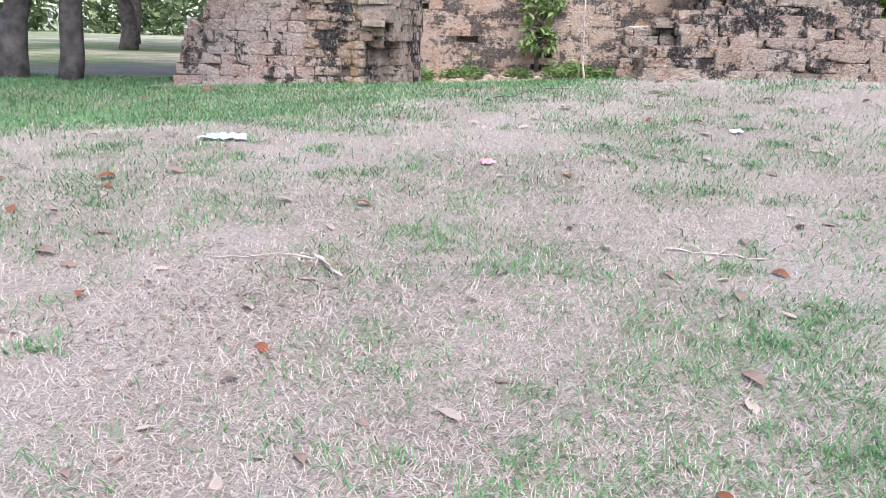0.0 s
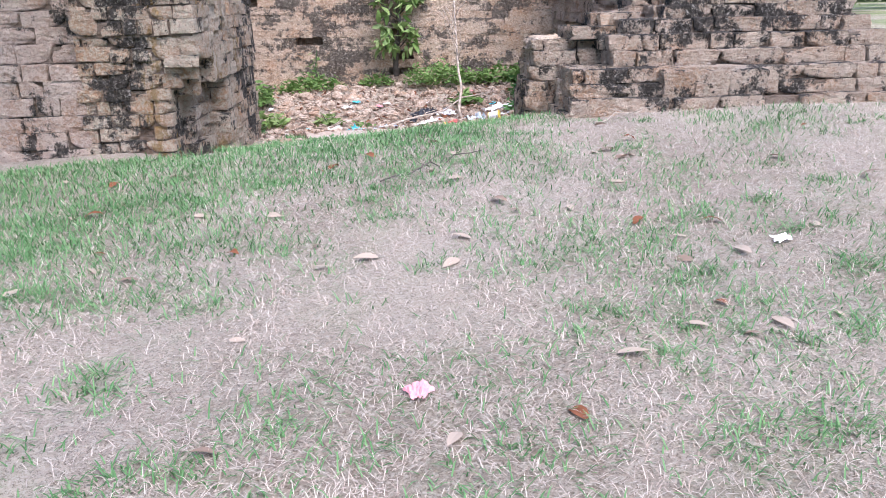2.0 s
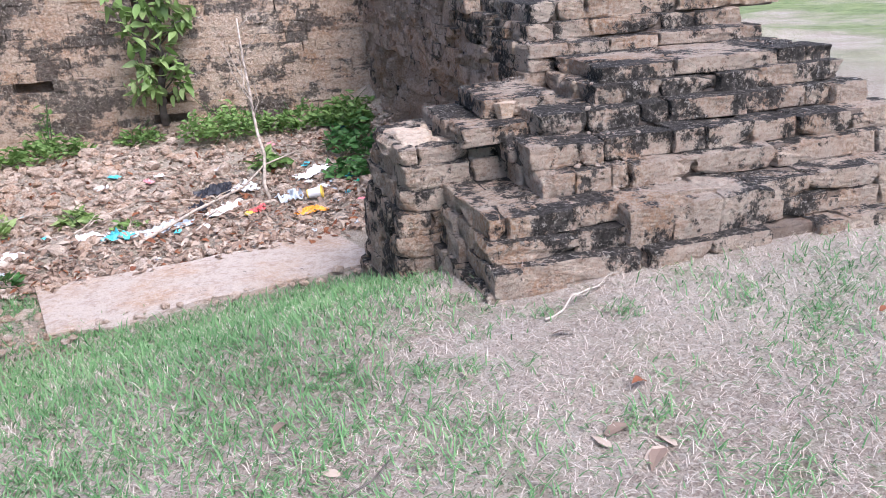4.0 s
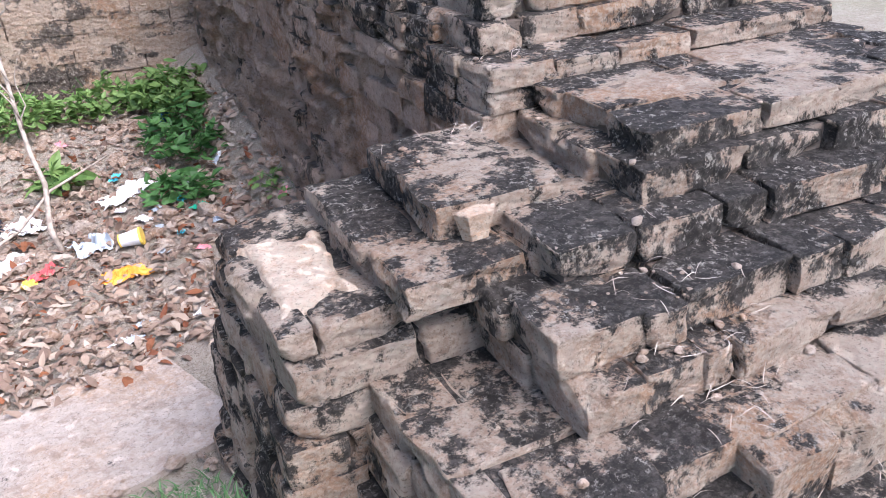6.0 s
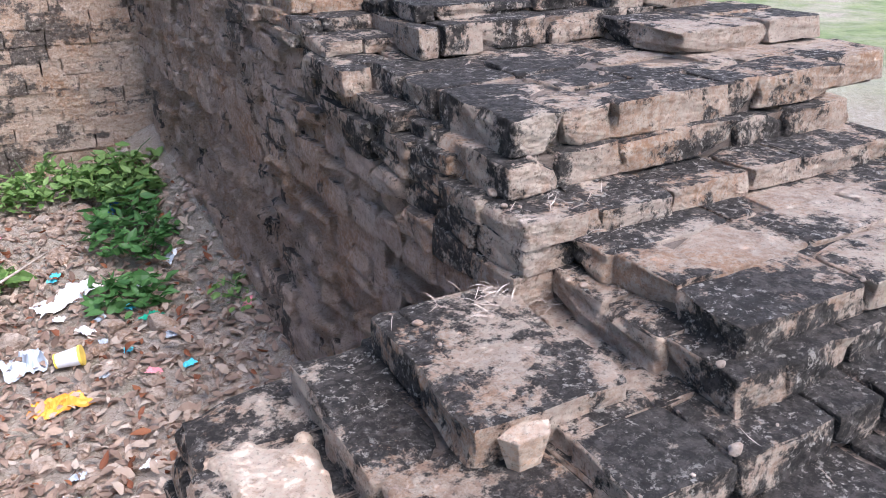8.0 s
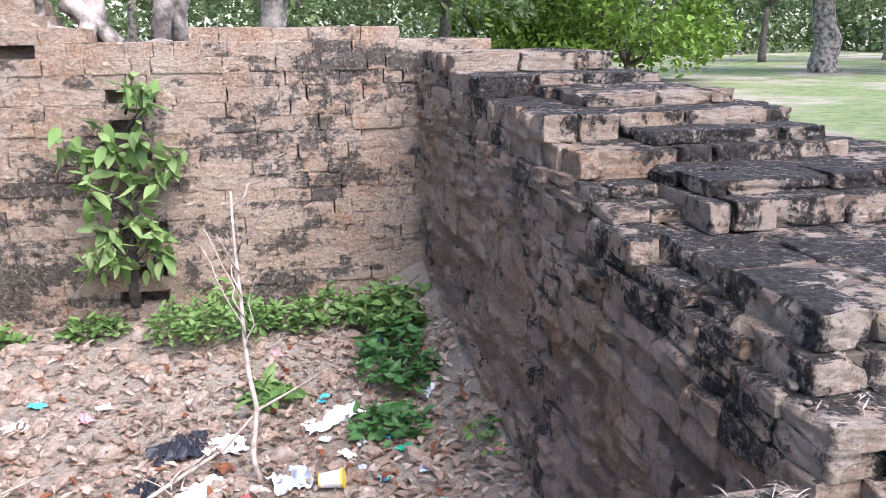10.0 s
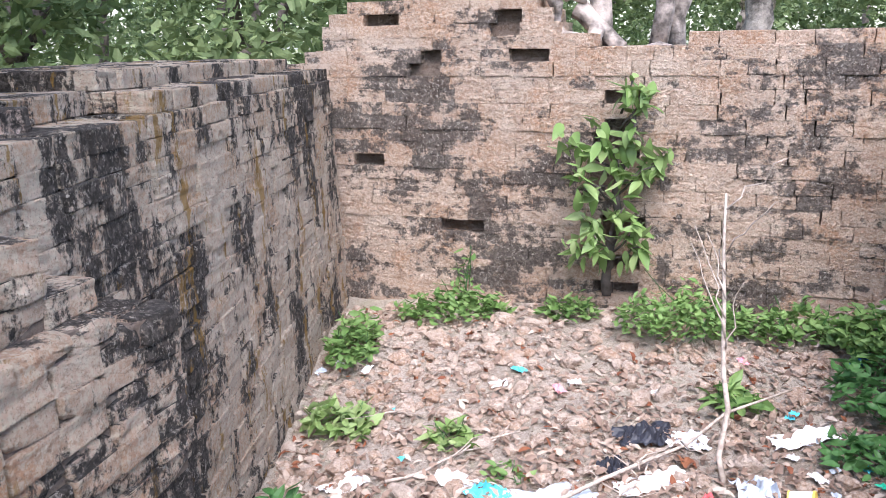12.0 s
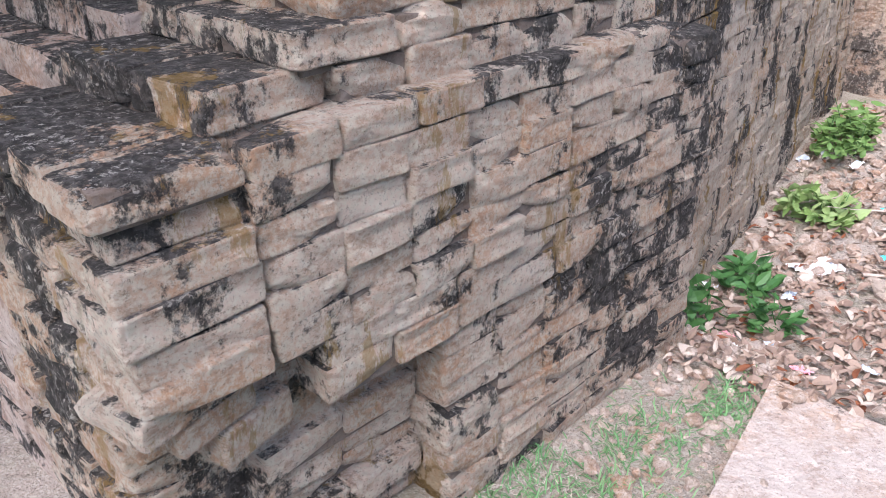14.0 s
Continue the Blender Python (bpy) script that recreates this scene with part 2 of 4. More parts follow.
def frame_of(ox, oy, vx, vy):
    """A plan frame: v along the given direction, u to its right."""
    v = Vector((vx, vy)).normalized()
    return Matrix(((v.y, v.x, 0, ox), (-v.x, v.y, 0, oy), (0, 0, 1, 0), (0, 0, 0, 1)))


def courses(boxes, depth=0.17, length=0.26, skip=lambda u, v, z: False, seed=1, jitter=0.012, hidden=lambda u, v, z: False, ends="lfr", joint=(0.004, 0.012)):
    """Blocks for a stack of courses. boxes: rows of (z0, z1, u0, u1, v0, v1). Only blocks with an open face are laid. Returns poses."""
    rnd = random.Random(seed)
    out = []
    for z0, z1, u0, u1, v0, v1 in boxes:
        rows = max(1, round((v1 - v0) / depth))
        for j in range(rows):
            d = (v1 - v0) / rows
            u = u0
            k = 0
            while u < u1 - 0.02:
                ln = rnd.choice((0.55, 0.8, 1.0, 1.15, 1.45)) * rnd.uniform(0.9, 1.1) * length
                if k == 0:
                    ln *= rnd.choice((0.55, 1.0))
                if u1 - (u + ln) < 0.1:
                    ln = u1 - u
                cu, cv = u + ln / 2, v0 + (j + 0.5) * d
                left, right = k == 0, u + ln > u1 - 0.02
                covered = any(abs(b[0] - z1) < 0.03 and b[2] - 0.01 < cu - ln * 0.4 and cu + ln * 0.4 < b[3] + 0.01
                              and b[4] - 0.01 < cv - d * 0.4 and cv + d * 0.4 < b[5] + 0.01 for b in boxes)
                show = not covered or (j == 0 and "f" in ends) or (left and "l" in ends) or (right and "r" in ends)
                if show and not skip(cu, cv, (z0 + z1) / 2) and not hidden(cu, cv, (z0 + z1) / 2):
                    pu = rnd.uniform(-jitter, jitter) if (left or right) else 0
                    pv = rnd.uniform(-jitter, jitter * 0.7)
                    gap = rnd.uniform(*joint)
                    out.append((cu + pu, cv + pv, (z0 + z1) / 2 + rnd.uniform(-0.004, 0.004), ln - gap, d - 0.003, (z1 - z0) - gap * 0.5 + 0.006,
                                rnd.uniform(-1.6, 1.6), rnd.uniform(-1.2, 1.2), rnd.uniform(-2, 2), rnd.randrange(14)))
                u += ln
                k += 1
    return out


def lay(parent, fr, poses, mat_name, near=(1.0, 7.2, 1.8), limit=290):
    """The nearest blocks as bricks of their own, the rest joined."""
    made = []
    for cu, cv, cz, a, b, c, rx, ry, rz, i in poses:
        m = fr @ Matrix.LocRotScale((cu, cv, cz), Euler((radians(rx), radians(ry), radians(rz))), (a, b, c))
        made.append((m, i))
    made.sort(key=lambda q: (q[0].translation - Vector(near)).length)
    shapes = blocks_for(mat_name)
    for m, i in made[:limit]:
        ob = new("brick", shapes[i])
        ob.parent = parent
        ob.matrix_basis = m
    rest = made[limit:]
    if rest:
        vs, fs, n = [], [], 0
        arrs = []
        for me in shapes:
            co = np.empty(len(me.vertices) * 3)
            me.vertices.foreach_get("co", co)
            arrs.append((co.reshape(-1, 3), [tuple(p.vertices) for p in me.polygons]))
        for m, i in rest:
            co, fa = arrs[i]
            mm = np.array(m)
            vs.append(co @ mm[:3, :3].T + mm[:3, 3])
            fs += [tuple(k + n for k in f) for f in fa]
            n += len(co)
        ob = link_mesh("brickwork", np.concatenate(vs), fs, M[mat_name + "_rest"], parent, False)
        ob["kind"] = "stuff"
    return made


def core(name, fr, boxes, inset=0.02, low=0.0):
    """The mass behind the blocks: one mesh of inset boxes."""
    bm = bmesh.new()
    for z0, z1, u0, u1, v0, v1 in boxes:
        i = inset
        m = fr @ Matrix.LocRotScale(((u0 + u1) / 2, (v0 + v1) / 2, (z0 + z1) / 2 - 0.012), None, (max(0.02, u1 - u0 - 2 * i), max(0.02, v1 - v0 - 2 * i), z1 - z0 + 0.002))
        bmesh.ops.create_cube(bm, size=1, matrix=m)
    return part(name, bm, M["mortar"], None)


# ---- ground: one sheet, a bank that rises to the ruin, a pit between its walls ----
def smooth(a, b, t):
    t = min(1, max(0, (t - a) / (b - a)))
    return t * t * (3 - 2 * t)


def lerp_table(table, t):
    if t <= table[0][0]:
        return table[0][1]
    for (a, p), (b, q) in zip(table, table[1:]):
        if t <= b:
            return p + (q - p) * (t - a) / (b - a)
    return table[-1][1]


BANK = ((-14, -0.9), (-6, -0.8), (0, -0.02), (3.6, 0.64), (4.5, 0.82), (5.3, 0.93), (7.0, 1.10), (9, 1.12), (40, 1.0))


def inner_left(y):
    return -0.30 if y < 9.6 else -0.48 - 0.036 * (y - 9.6)


def inner_right(y):
    return 1.66 if y < 8.9 else 2.52 + 0.166 * (y - 8.5)


def back_y(x):
    return 13.3 - 0.25 * x


def height(x, y):
    z = lerp_table(BANK, y)
    if y > 4:
        z += (max(-3.0, min(3.0, x)) - 1.0) * 0.045 * smooth(4, 6.5, y)
    pit = smooth(7.35, 8.75, y - 0.12 * (x - 0.6)) * smooth(-1.0, -0.62, x) * smooth(3.3, 2.6, x) * smooth(13.9, 13.5, y + 0.25 * x)
    floor = 0.80 - 0.17 * smooth(9.4, 10.1, y) + 0.05 * (x - 1.2) * smooth(9.5, 10.5, y) + 0.22 * smooth(11.0, 12.8, y)
    z = z + (floor - z) * pit
    behind = smooth(13.6, 14.2, y + 0.25 * x) * smooth(30, 18, y) * smooth(9, 3.6, x) * smooth(-3, -1.0, x)
    z += (2.35 - z) * behind
    z += 0.02 * noise.noise((x * 0.9, y * 0.9, 0)) + 0.012 * noise.noise((x * 4, y * 4, 3))
    if abs(x) > 25 or y > 45 or y < -20:
        z += 0.15 * noise.noise((x * 0.02, y * 0.02, 7))
    return z


def spread(lo, hi, step, far):
    a = list(np.arange(lo, hi, step))
    s, p = step, lo
    left = []
    while p > -far:
        s *= 1.22
        p -= s
        left.append(p)
    s, p = step, a[-1]
    right = []
    while p < far:
        s *= 1.22
        p += s
        right.append(p)
    return left[::-1] + a + right


XS, YS = spread(-4.5, 6.0, 0.08, 700), spread(-0.5, 15.0, 0.08, 700)
gv = [(x, y, height(x, y)) for y in YS for x in XS]
w = len(XS)
gf = [(j * w + i, j * w + i + 1, (j + 1) * w + i + 1, (j + 1) * w + i) for j in range(len(YS) - 1) for i in range(w - 1)]
ground = link_mesh("ground", gv, gf, M["ground"], None, True)
tagged(ground, "dry earth bank with sparse grass and bare patches", "ground", kind="structure")

# ---- wall at the back ----
FB = frame_of(-1.1, back_y(-1.1), 0.25, 1.0)
HOLES = ((0.82, 2.86, 0.16, 0.045), (1.19, 2.555, 0.16, 0.045), (0.76, 1.825, 0.09, 0.03), (1.44, 1.59, 0.1, 0.03), (1.44, 1.38, 0.05, 0.03), (1.7, 2.83, 0.08, 0.04), (1.85, 2.62, 0.1, 0.04))
back_boxes = []
z, k = 0.50, 0
while z < 2.55:
    h = (0.088, 0.096, 0.092, 0.1)[k % 4]
    back_boxes.append((z, z + h, 0.0, 5.2, 0.003 * math.sin(k * 1.7), 0.55))
    z += h
    k += 1
ZB = z
for i, (u0, u1, v0) in enumerate(((0.15, 4.9, 0.03), (0.3, 2.35, 0.05), (0.3, 2.1, 0.05), (0.35, 2.05, 0.07), (0.5, 1.95, 0.08))):
    back_boxes.append((z, z + 0.088, u0, u1, v0, 0.55))
    if i == 1:
        back_boxes.append((z, z + 0.085, 2.95, 4.3, 0.12, 0.5))
    z += 0.088
wall_back = core("wall_north", FB, back_boxes, 0.1)
tagged(wall_back, "tall weathered sandstone block wall with black stains", "ruined wall", kind="structure")


def in_hole(u, v, z):
    if v < 0.2 and any(abs(u - a) < w and abs(z - b) < h + 0.012 for a, b, w, h in HOLES):
        return True
    return v < 0.2 and abs(u - (2.52 + 0.05 * math.sin(z * 6))) < 0.05 and 1.0 < z < 2.6


lay(wall_back, FB, courses(back_boxes, 0.18, 0.21, in_hole, 5, 0.004, lambda u, v, z: v > 0.25 and z < 2.4, "f", (0.001, 0.005)), "back", (1.2, 12.9, 1.7), 290)

# ---- stepped buttress on the east side ----
FR = frame_of(2.49, 8.5, 0.166, 1.0)
VB = 4.15
step_rows = (
    (1.04, 1.15, -0.64, 1.72, -1.24), (1.15, 1.24, -0.62, 1.68, -1.22), (1.24, 1.325, -0.60, 1.64, -1.13), (1.325, 1.41, -0.58, 1.60, -1.10),
    (1.41, 1.505, -0.30, 1.55, -0.93), (1.505, 1.60, -0.33, 1.50, -0.86), (1.60, 1.69, -0.20, 1.45, -0.70), (1.69, 1.775, 0.08, 1.40, -0.60),
    (1.775, 1.845, 0.15, 1.36, -0.55), (1.845, 1.905, 0.0, 1.34, -0.06), (1.905, 1.99, 0.06, 1.32, 0.09), (1.99, 2.085, 0.095, 1.3, 0.13),
    (2.085, 2.18, 0.26, 1.2, 0.86), (2.18, 2.28, 0.01, 1.14, 1.36), (2.28, 2.385, 0.0, 1.08, 1.64), (2.385, 2.485, 0.02, 1.0, 2.6), (2.485, 2.585, 0.02, 0.95, 3.15))
right_boxes = []
for a, b, u0, u1, v0 in step_rows:
    if a < 1.8 and u0 < 0:
        right_boxes.append((a, b, u0, 0.02, v0, 0.1))
        u0 = 0.02
    right_boxes.append((a, b, u0, u1, v0, VB))
# the narrow flight along the inner edge
right_boxes += [(1.60, 1.69, 0.0, 0.1, -0.04, VB), (1.69, 1.775, 0.0, 0.12, -0.05, VB), (1.775, 1.845, 0.0, 0.16, -0.04, VB), (1.905, 1.955, 0.0, 0.07, 0.32, VB), (1.955, 2.01, 0.0, 0.1, 0.58, VB),
                (2.01, 2.085, 0.0, 0.1, 0.84, VB), (2.085, 2.13, 0.0, 0.27, 1.06, VB), (2.13, 2.18, 0.0, 0.27, 1.22, VB),
                (2.18, 2.23, 0.3, 1.12, 0.98, 1.38), (2.28, 2.33, 0.35, 1.05, 1.42, 1.66), (2.385, 2.44, 0.3, 0.98, 1.9, 2.62)]
# the low pier that stands out towards the pit, and the ledges on it
pier = []
for i in range(7):
    zz = 0.78 + i * 0.103
    pier.append((zz, zz + 0.103, -0.86 + 0.014 * i, -0.05, -0.54, 0.22 - 0.012 * i))
pier += [(1.50, 1.57, -0.77, -0.05, -0.5, 0.14), (1.57, 1.65, -0.52, -0.05, -0.6, 0.08), (1.65, 1.73, -0.35, 0.0, -0.44, 0.04)]
landing = [(1.99, 2.085, 1.25, 1.62, 0.2, VB), (2.085, 2.16, 0.95, 1.6, 0.45, VB), (2.16, 2.23, 1.0, 1.5, 0.85, VB)]
all_right = right_boxes + pier + landing
wall_right = core("wall_east", FR, all_right, 0.03)
tagged(wall_right, "stepped sandstone buttress crusted with black lichen", "ruined steps", kind="structure")


def profile(v):
    return max(b for a, b, u0, u1, v0, v1 in right_boxes if u0 < 0.03 and v0 < v + 0.02 <= v1 + 0.02)


low_boxes = [(0.46 + 0.1 * i, 0.56 + 0.1 * i, 0.0, 0.8, 0.1, VB) for i in range(6)]
rb = courses(right_boxes, 0.19, 0.27, lambda u, v, z: noise.cell((u * 3.7, v * 4.1, z * 11)) > 0.98, 11, 0.02, lambda u, v, z: v > 3.95, "lfr")
lp = courses(pier + landing, 0.2, 0.27, lambda u, v, z: False, 12, 0.012, lambda u, v, z: False, "lf")
face = [p for p in rb if p[0] < 0.2 and p[1] > 0.05 and p[2] < profile(p[1]) - 0.19]
face += [p for p in courses(low_boxes, 0.2, 0.3, lambda u, v, z: False, 14, 0.02, lambda u, v, z: u > 0.25 or v > 3.95, "l")]
taken = set(face)
lay(wall_right, FR, [p for p in rb if p not in taken] + lp, "steps", (1.8, 7.9, 1.6), 298)

# rounded blocks at the foot of the steps
for i, (a, s) in enumerate(((0.06, 0.2), (0.27, 0.21), (0.5, 0.23))):
    ob = new("foot_stone", blocks_for("steps")[i + 2])
    ob.parent = wall_right
    ob.matrix_basis = FR @ Matrix.LocRotScale((a, -1.06, 1.27), Euler((0.1, 0.02 * i, 0.06 - 0.05 * i)), (s, 0.2, 0.27))

# broken pale face of the pier's top
bm = bmesh.new()
bmesh.ops.create_grid(bm, x_segments=22, y_segments=26, size=0.5)
for v in bm.verts:
    x, y = v.co.x, v.co.y
    e = 0.5 - max(abs(x), abs(y)) + 0.13 * noise.noise((x * 3.2, y * 3.2, 2)) + 0.05 * noise.noise((x * 9, y * 9, 2))
    v.co = FR @ Vector((-0.64 + x * 0.25, -0.24 + y * 0.46, 1.533 + 0.05 * smooth(0.02, 0.2, e) + 0.006 * noise.noise((x * 7, y * 7, 1))))
part("broken_top", bm, M["fresh"], wall_right, "freshly broken pale sandstone face")
for a, b, c, s in ((-0.6, -0.16, 1.585, 0.017), (-0.55, -0.1, 1.583, 0.02), (-0.56, -0.22, 1.583, 0.014)):
    bm = bmesh.new()
    bmesh.ops.create_icosphere(bm, subdivisions=2, radius=s)
    for v in bm.verts:
        v.co = FR @ (v.co * (1 + 0.3 * noise.noise(v.co * 40)) + Vector((a, b, c - 0.008)))
    tagged(part("stone_chip", bm, M["fresh"], None), "small pale sandstone chip on the broken pier", "stone", "chips on the pier")
# wedge of fresh stone set in the ledge
bm = bmesh.new()
bmesh.ops.create_cone(bm, segments=5, radius1=0.03, radius2=0.05, depth=0.075, cap_ends=True)
for v in bm.verts:
    v.co = FR @ (Vector((v.co.x * 1.15, v.co.y * 0.6, v.co.z)) + Vector((-0.27, -0.465, 1.685)))
tagged(part("wedge_stone", bm, M["fresh"], None), "pale wedge-shaped stone lodged in the ledge", "stone")


# rough, eroded inner face
def rough_face(name, fr, u_of, v0, v1, zlow, ztop, parent, nv, nz, amp):
    vs, fs = [], []
    for j in range(nz + 1):
        for i in range(nv + 1):
            v = v0 + (v1 - v0) * i / nv
            zt = ztop(v)
            zz = zlow + (zt - zlow) * j / nz
            p = Vector((v * 3.2, zz * 3.6, 2.0))
            course = 0.5 + 0.5 * math.sin(zz * 2 * math.pi / 0.11 + 2.5 * noise.noise((v * 1.3, zz * 2, 9)))
            n = noise.fractal(p, 0.6, 2.2, 7) * amp
            n += 0.018 * noise.noise((v * 9, zz * 15, 5)) + 0.012 * noise.noise((v * 26, zz * 32, 1))
            cell = noise.cell((v * 4.2 + 0.5 * math.floor(zz / 0.11), zz / 0.11, 3))
            n += 0.03 * (cell - 0.5) - 0.02 * (course < 0.15)
            n += 0.012 * abs(noise.noise((v * 7, zz * 14, 6))) + 0.012 * noise.noise((v * 40, zz * 60, 8))
            n *= smooth(zt, zt - 0.12, zz)
            vs.append(fr @ Vector((u_of(v, zz) + n, v, zz)))
    w = nv + 1
    for j in range(nz):
        for i in range(nv):
            fs.append((j * w + i, (j + 1) * w + i, (j + 1) * w + i + 1, j * w + i + 1))
    ob = link_mesh(name, vs, fs, M["rough"], parent, False)
    return ob


inner_face = rough_face("wall_east_inner", FR, lambda v, z: 0.05 + 0.1 * smooth(profile(v) - 0.24, profile(v) - 0.12, z), -0.02, 3.98, 0.5, lambda v: profile(v) - 0.11, None, 330, 190, 0.03)
tagged(inner_face, "eroded brown masonry face streaked with black", "ruined wall", kind="structure")
lay(inner_face, FR, face, "inner", (2.6, 9.5, 1.4), 290)

# ---- buttress on the west side: pilaster, stepped top, long inner wall ----
FL = frame_of(-0.6, 7.6, 0.124, 0.992)
left_boxes = []
zz, i = 0.55, 0
TOPV = ((1.95, 0.02), (2.05, 0.26), (2.13, 0.42), (2.24, 0.66))
while zz < 2.2:
    h = (0.074, 0.08, 0.069, 0.084)[i % 4]
    z1 = zz + h
    u1 = 0.13 - 0.04 * (zz - 0.9)
    v0 = 0.0
    v1 = 2.03 if zz < 1.93 else (1.75 if zz < 2.03 else 1.55)
    if zz > 1.96:
        v0 = lerp_table(((1.96, 0.22), (2.05, 0.3), (2.1, 0.5), (2.2, 0.66)), zz)
        u1 -= 0.06
    if zz < 1.36:
        left_boxes.append((zz, z1, -0.62, -0.09, 0.02 + 0.01 * (i % 2), 0.3))
        left_boxes.append((zz, z1, -0.6, -0.05 + 0.02 * (i % 3), 0.3, 0.78))
        left_boxes.append((zz, z1, -0.6, u1 - 0.03, 0.78, v1))
    elif zz < 1.5:
        left_boxes.append((zz, z1, -0.6, u1 - 0.12, 0.03, 0.42))
        left_boxes.append((zz, z1, -0.6, u1 - 0.01, 0.42, v1))
    else:
        left_boxes.append((zz, z1, -0.6, u1 - 0.03 * (i % 2) * (zz > 1.7), v0 + 0.015 * (i % 3), 0.3 + v0))
        left_boxes.append((zz, z1, -0.6, u1, 0.3 + v0, v1))
    zz = z1
    i += 1
main_boxes = []
zz, i = 0.75, 0
while zz < 2.55:
    h = (0.1, 0.094, 0.104)[i % 3]
    z1 = zz + h
    u0 = -1.83 + (zz - 0.98) * 0.27 + (0.08 if zz > 1.5 else 0)
    v0 = lerp_table(((0.7, 0.0), (1.5, 0.05), (1.56, 0.16), (1.9, 0.25), (2.1, 0.5), (2.2, 0.75), (2.3, 0.95), (2.4, 1.15), (2.5, 1.4)), zz)
    main_boxes.append((zz, z1, u0, -0.58 if zz < 2.2 else (-0.34 if zz < 2.5 else -0.6), v0, 2.0))
    zz = z1
    i += 1
wall_left = core("wall_west", FL, left_boxes + main_boxes, 0.022)
tagged(wall_left, "stepped sandstone buttress with grey and orange lichen", "ruined wall", kind="structure")
lb = courses(left_boxes, 0.2, 0.155, lambda u, v, z: abs(u + 0.3) < 0.1 and v < 0.2 and abs(z - 1.15) < 0.05, 21, 0.009, lambda u, v, z: False, "lfr")
lay(wall_left, FL, lb, "left", (0.3, 7.9, 1.6), 298)
front_wall = core("wall_southwest", FL, [b for b in main_boxes if b[1] < 0.9], 0.08)
tagged(front_wall, "pink sandstone block front with a sloping outer corner", "ruined wall", kind="structure")
mb = courses(main_boxes, 0.2, 0.26, lambda u, v, z: False, 22, 0.01, lambda u, v, z: v > 0.9 and z < 1.9, "lf")
lay(front_wall, FL, mb, "front", (-1.2, 7.5, 1.3), 290)

# corbelled stones that hang out over the worn corner
for a, b, c, sx, sy, sz in ((-0.02, 0.11, 1.545, 0.2, 0.26, 0.07), (-0.02, 0.16, 1.47, 0.16, 0.2, 0.07), (-0.03, 0.26, 1.38, 0.14, 0.2, 0.09)):
    ob = new("corbel_stone", blocks_for("left")[3])
    ob.parent = wall_left
    ob.matrix_basis = FL @ Matrix.LocRotScale((a, b, c), Euler((0.03, 0.04, 0.2)), (sx, sy, sz))

FF = frame_of(-0.48, 9.4, -0.036, 1.0)
far_boxes = []
zz, i = 0.42, 0
while zz < 2.42:
    h = (0.076, 0.084, 0.08, 0.072)[i % 4]
    far_boxes.append((zz, zz + h, -1.4, -0.04 * (zz - 0.6), 0.0 if zz < 2.0 else -0.5, 3.95))
    zz += h
    i += 1
far_boxes += [(zz, zz + 0.08, -1.4, -0.10, 0.9, 3.95), (zz, zz + 0.09, -1.4, -0.34, -0.2, 0.9), (zz + 0.08, zz + 0.16, -1.4, -0.36, 1.0, 3.9)]
wall_far = core("wall_west_inner", FF, far_boxes, 0.022)
tagged(wall_far, "lichen-streaked sandstone inner wall of the ruin", "ruined wall", kind="structure")
fb = courses(far_boxes, 0.21, 0.17, lambda u, v, z: False, 31, 0.01, lambda u, v, z: u < -0.4 and z < 2.2, "rf")
lay(wall_far, FF, fb, "far", (-0.5, 11.0, 1.8), 290)


# ---- concrete sill at the mouth of the pit ----
def slab():
    bm = bmesh.new()
    n = 26
    ring = []
    pts = []
    for i in range(n):
        t = i / (n - 1)
        x = 0.14 + 1.66 * t + 0.08 * noise.noise((t * 9, 7, 0))
        pts.append((x, 8.74 + 0.10 * t + 0.09 * noise.noise((x * 3, 1, 0))))
    for i in range(n):
        t = 1 - i / (n - 1)
        x = 0.1 + 1.62 * t + 0.08 * noise.noise((t * 9, 2, 0))
        pts.append((x, 9.46 - 0.05 * t + 0.06 * noise.noise((x * 3, 5, 0))))
    top = [bm.verts.new((x, y, 0.825 + 0.006 * noise.noise((x * 5, y * 5, 0)))) for x, y in pts]
    bot = [bm.verts.new((x, y, 0.66)) for x, y in pts]
    bm.faces.new(top)
    for i in range(len(top)):
        j = (i + 1) % len(top)
        bm.faces.new((top[i], bot[i], bot[j], top[j]))
    bmesh.ops.recalc_face_normals(bm, faces=bm.faces[:])
    return tagged(part("concrete_slab", bm, M["slab"], None), "worn pale concrete slab across the pit's mouth", "slab")


slab()


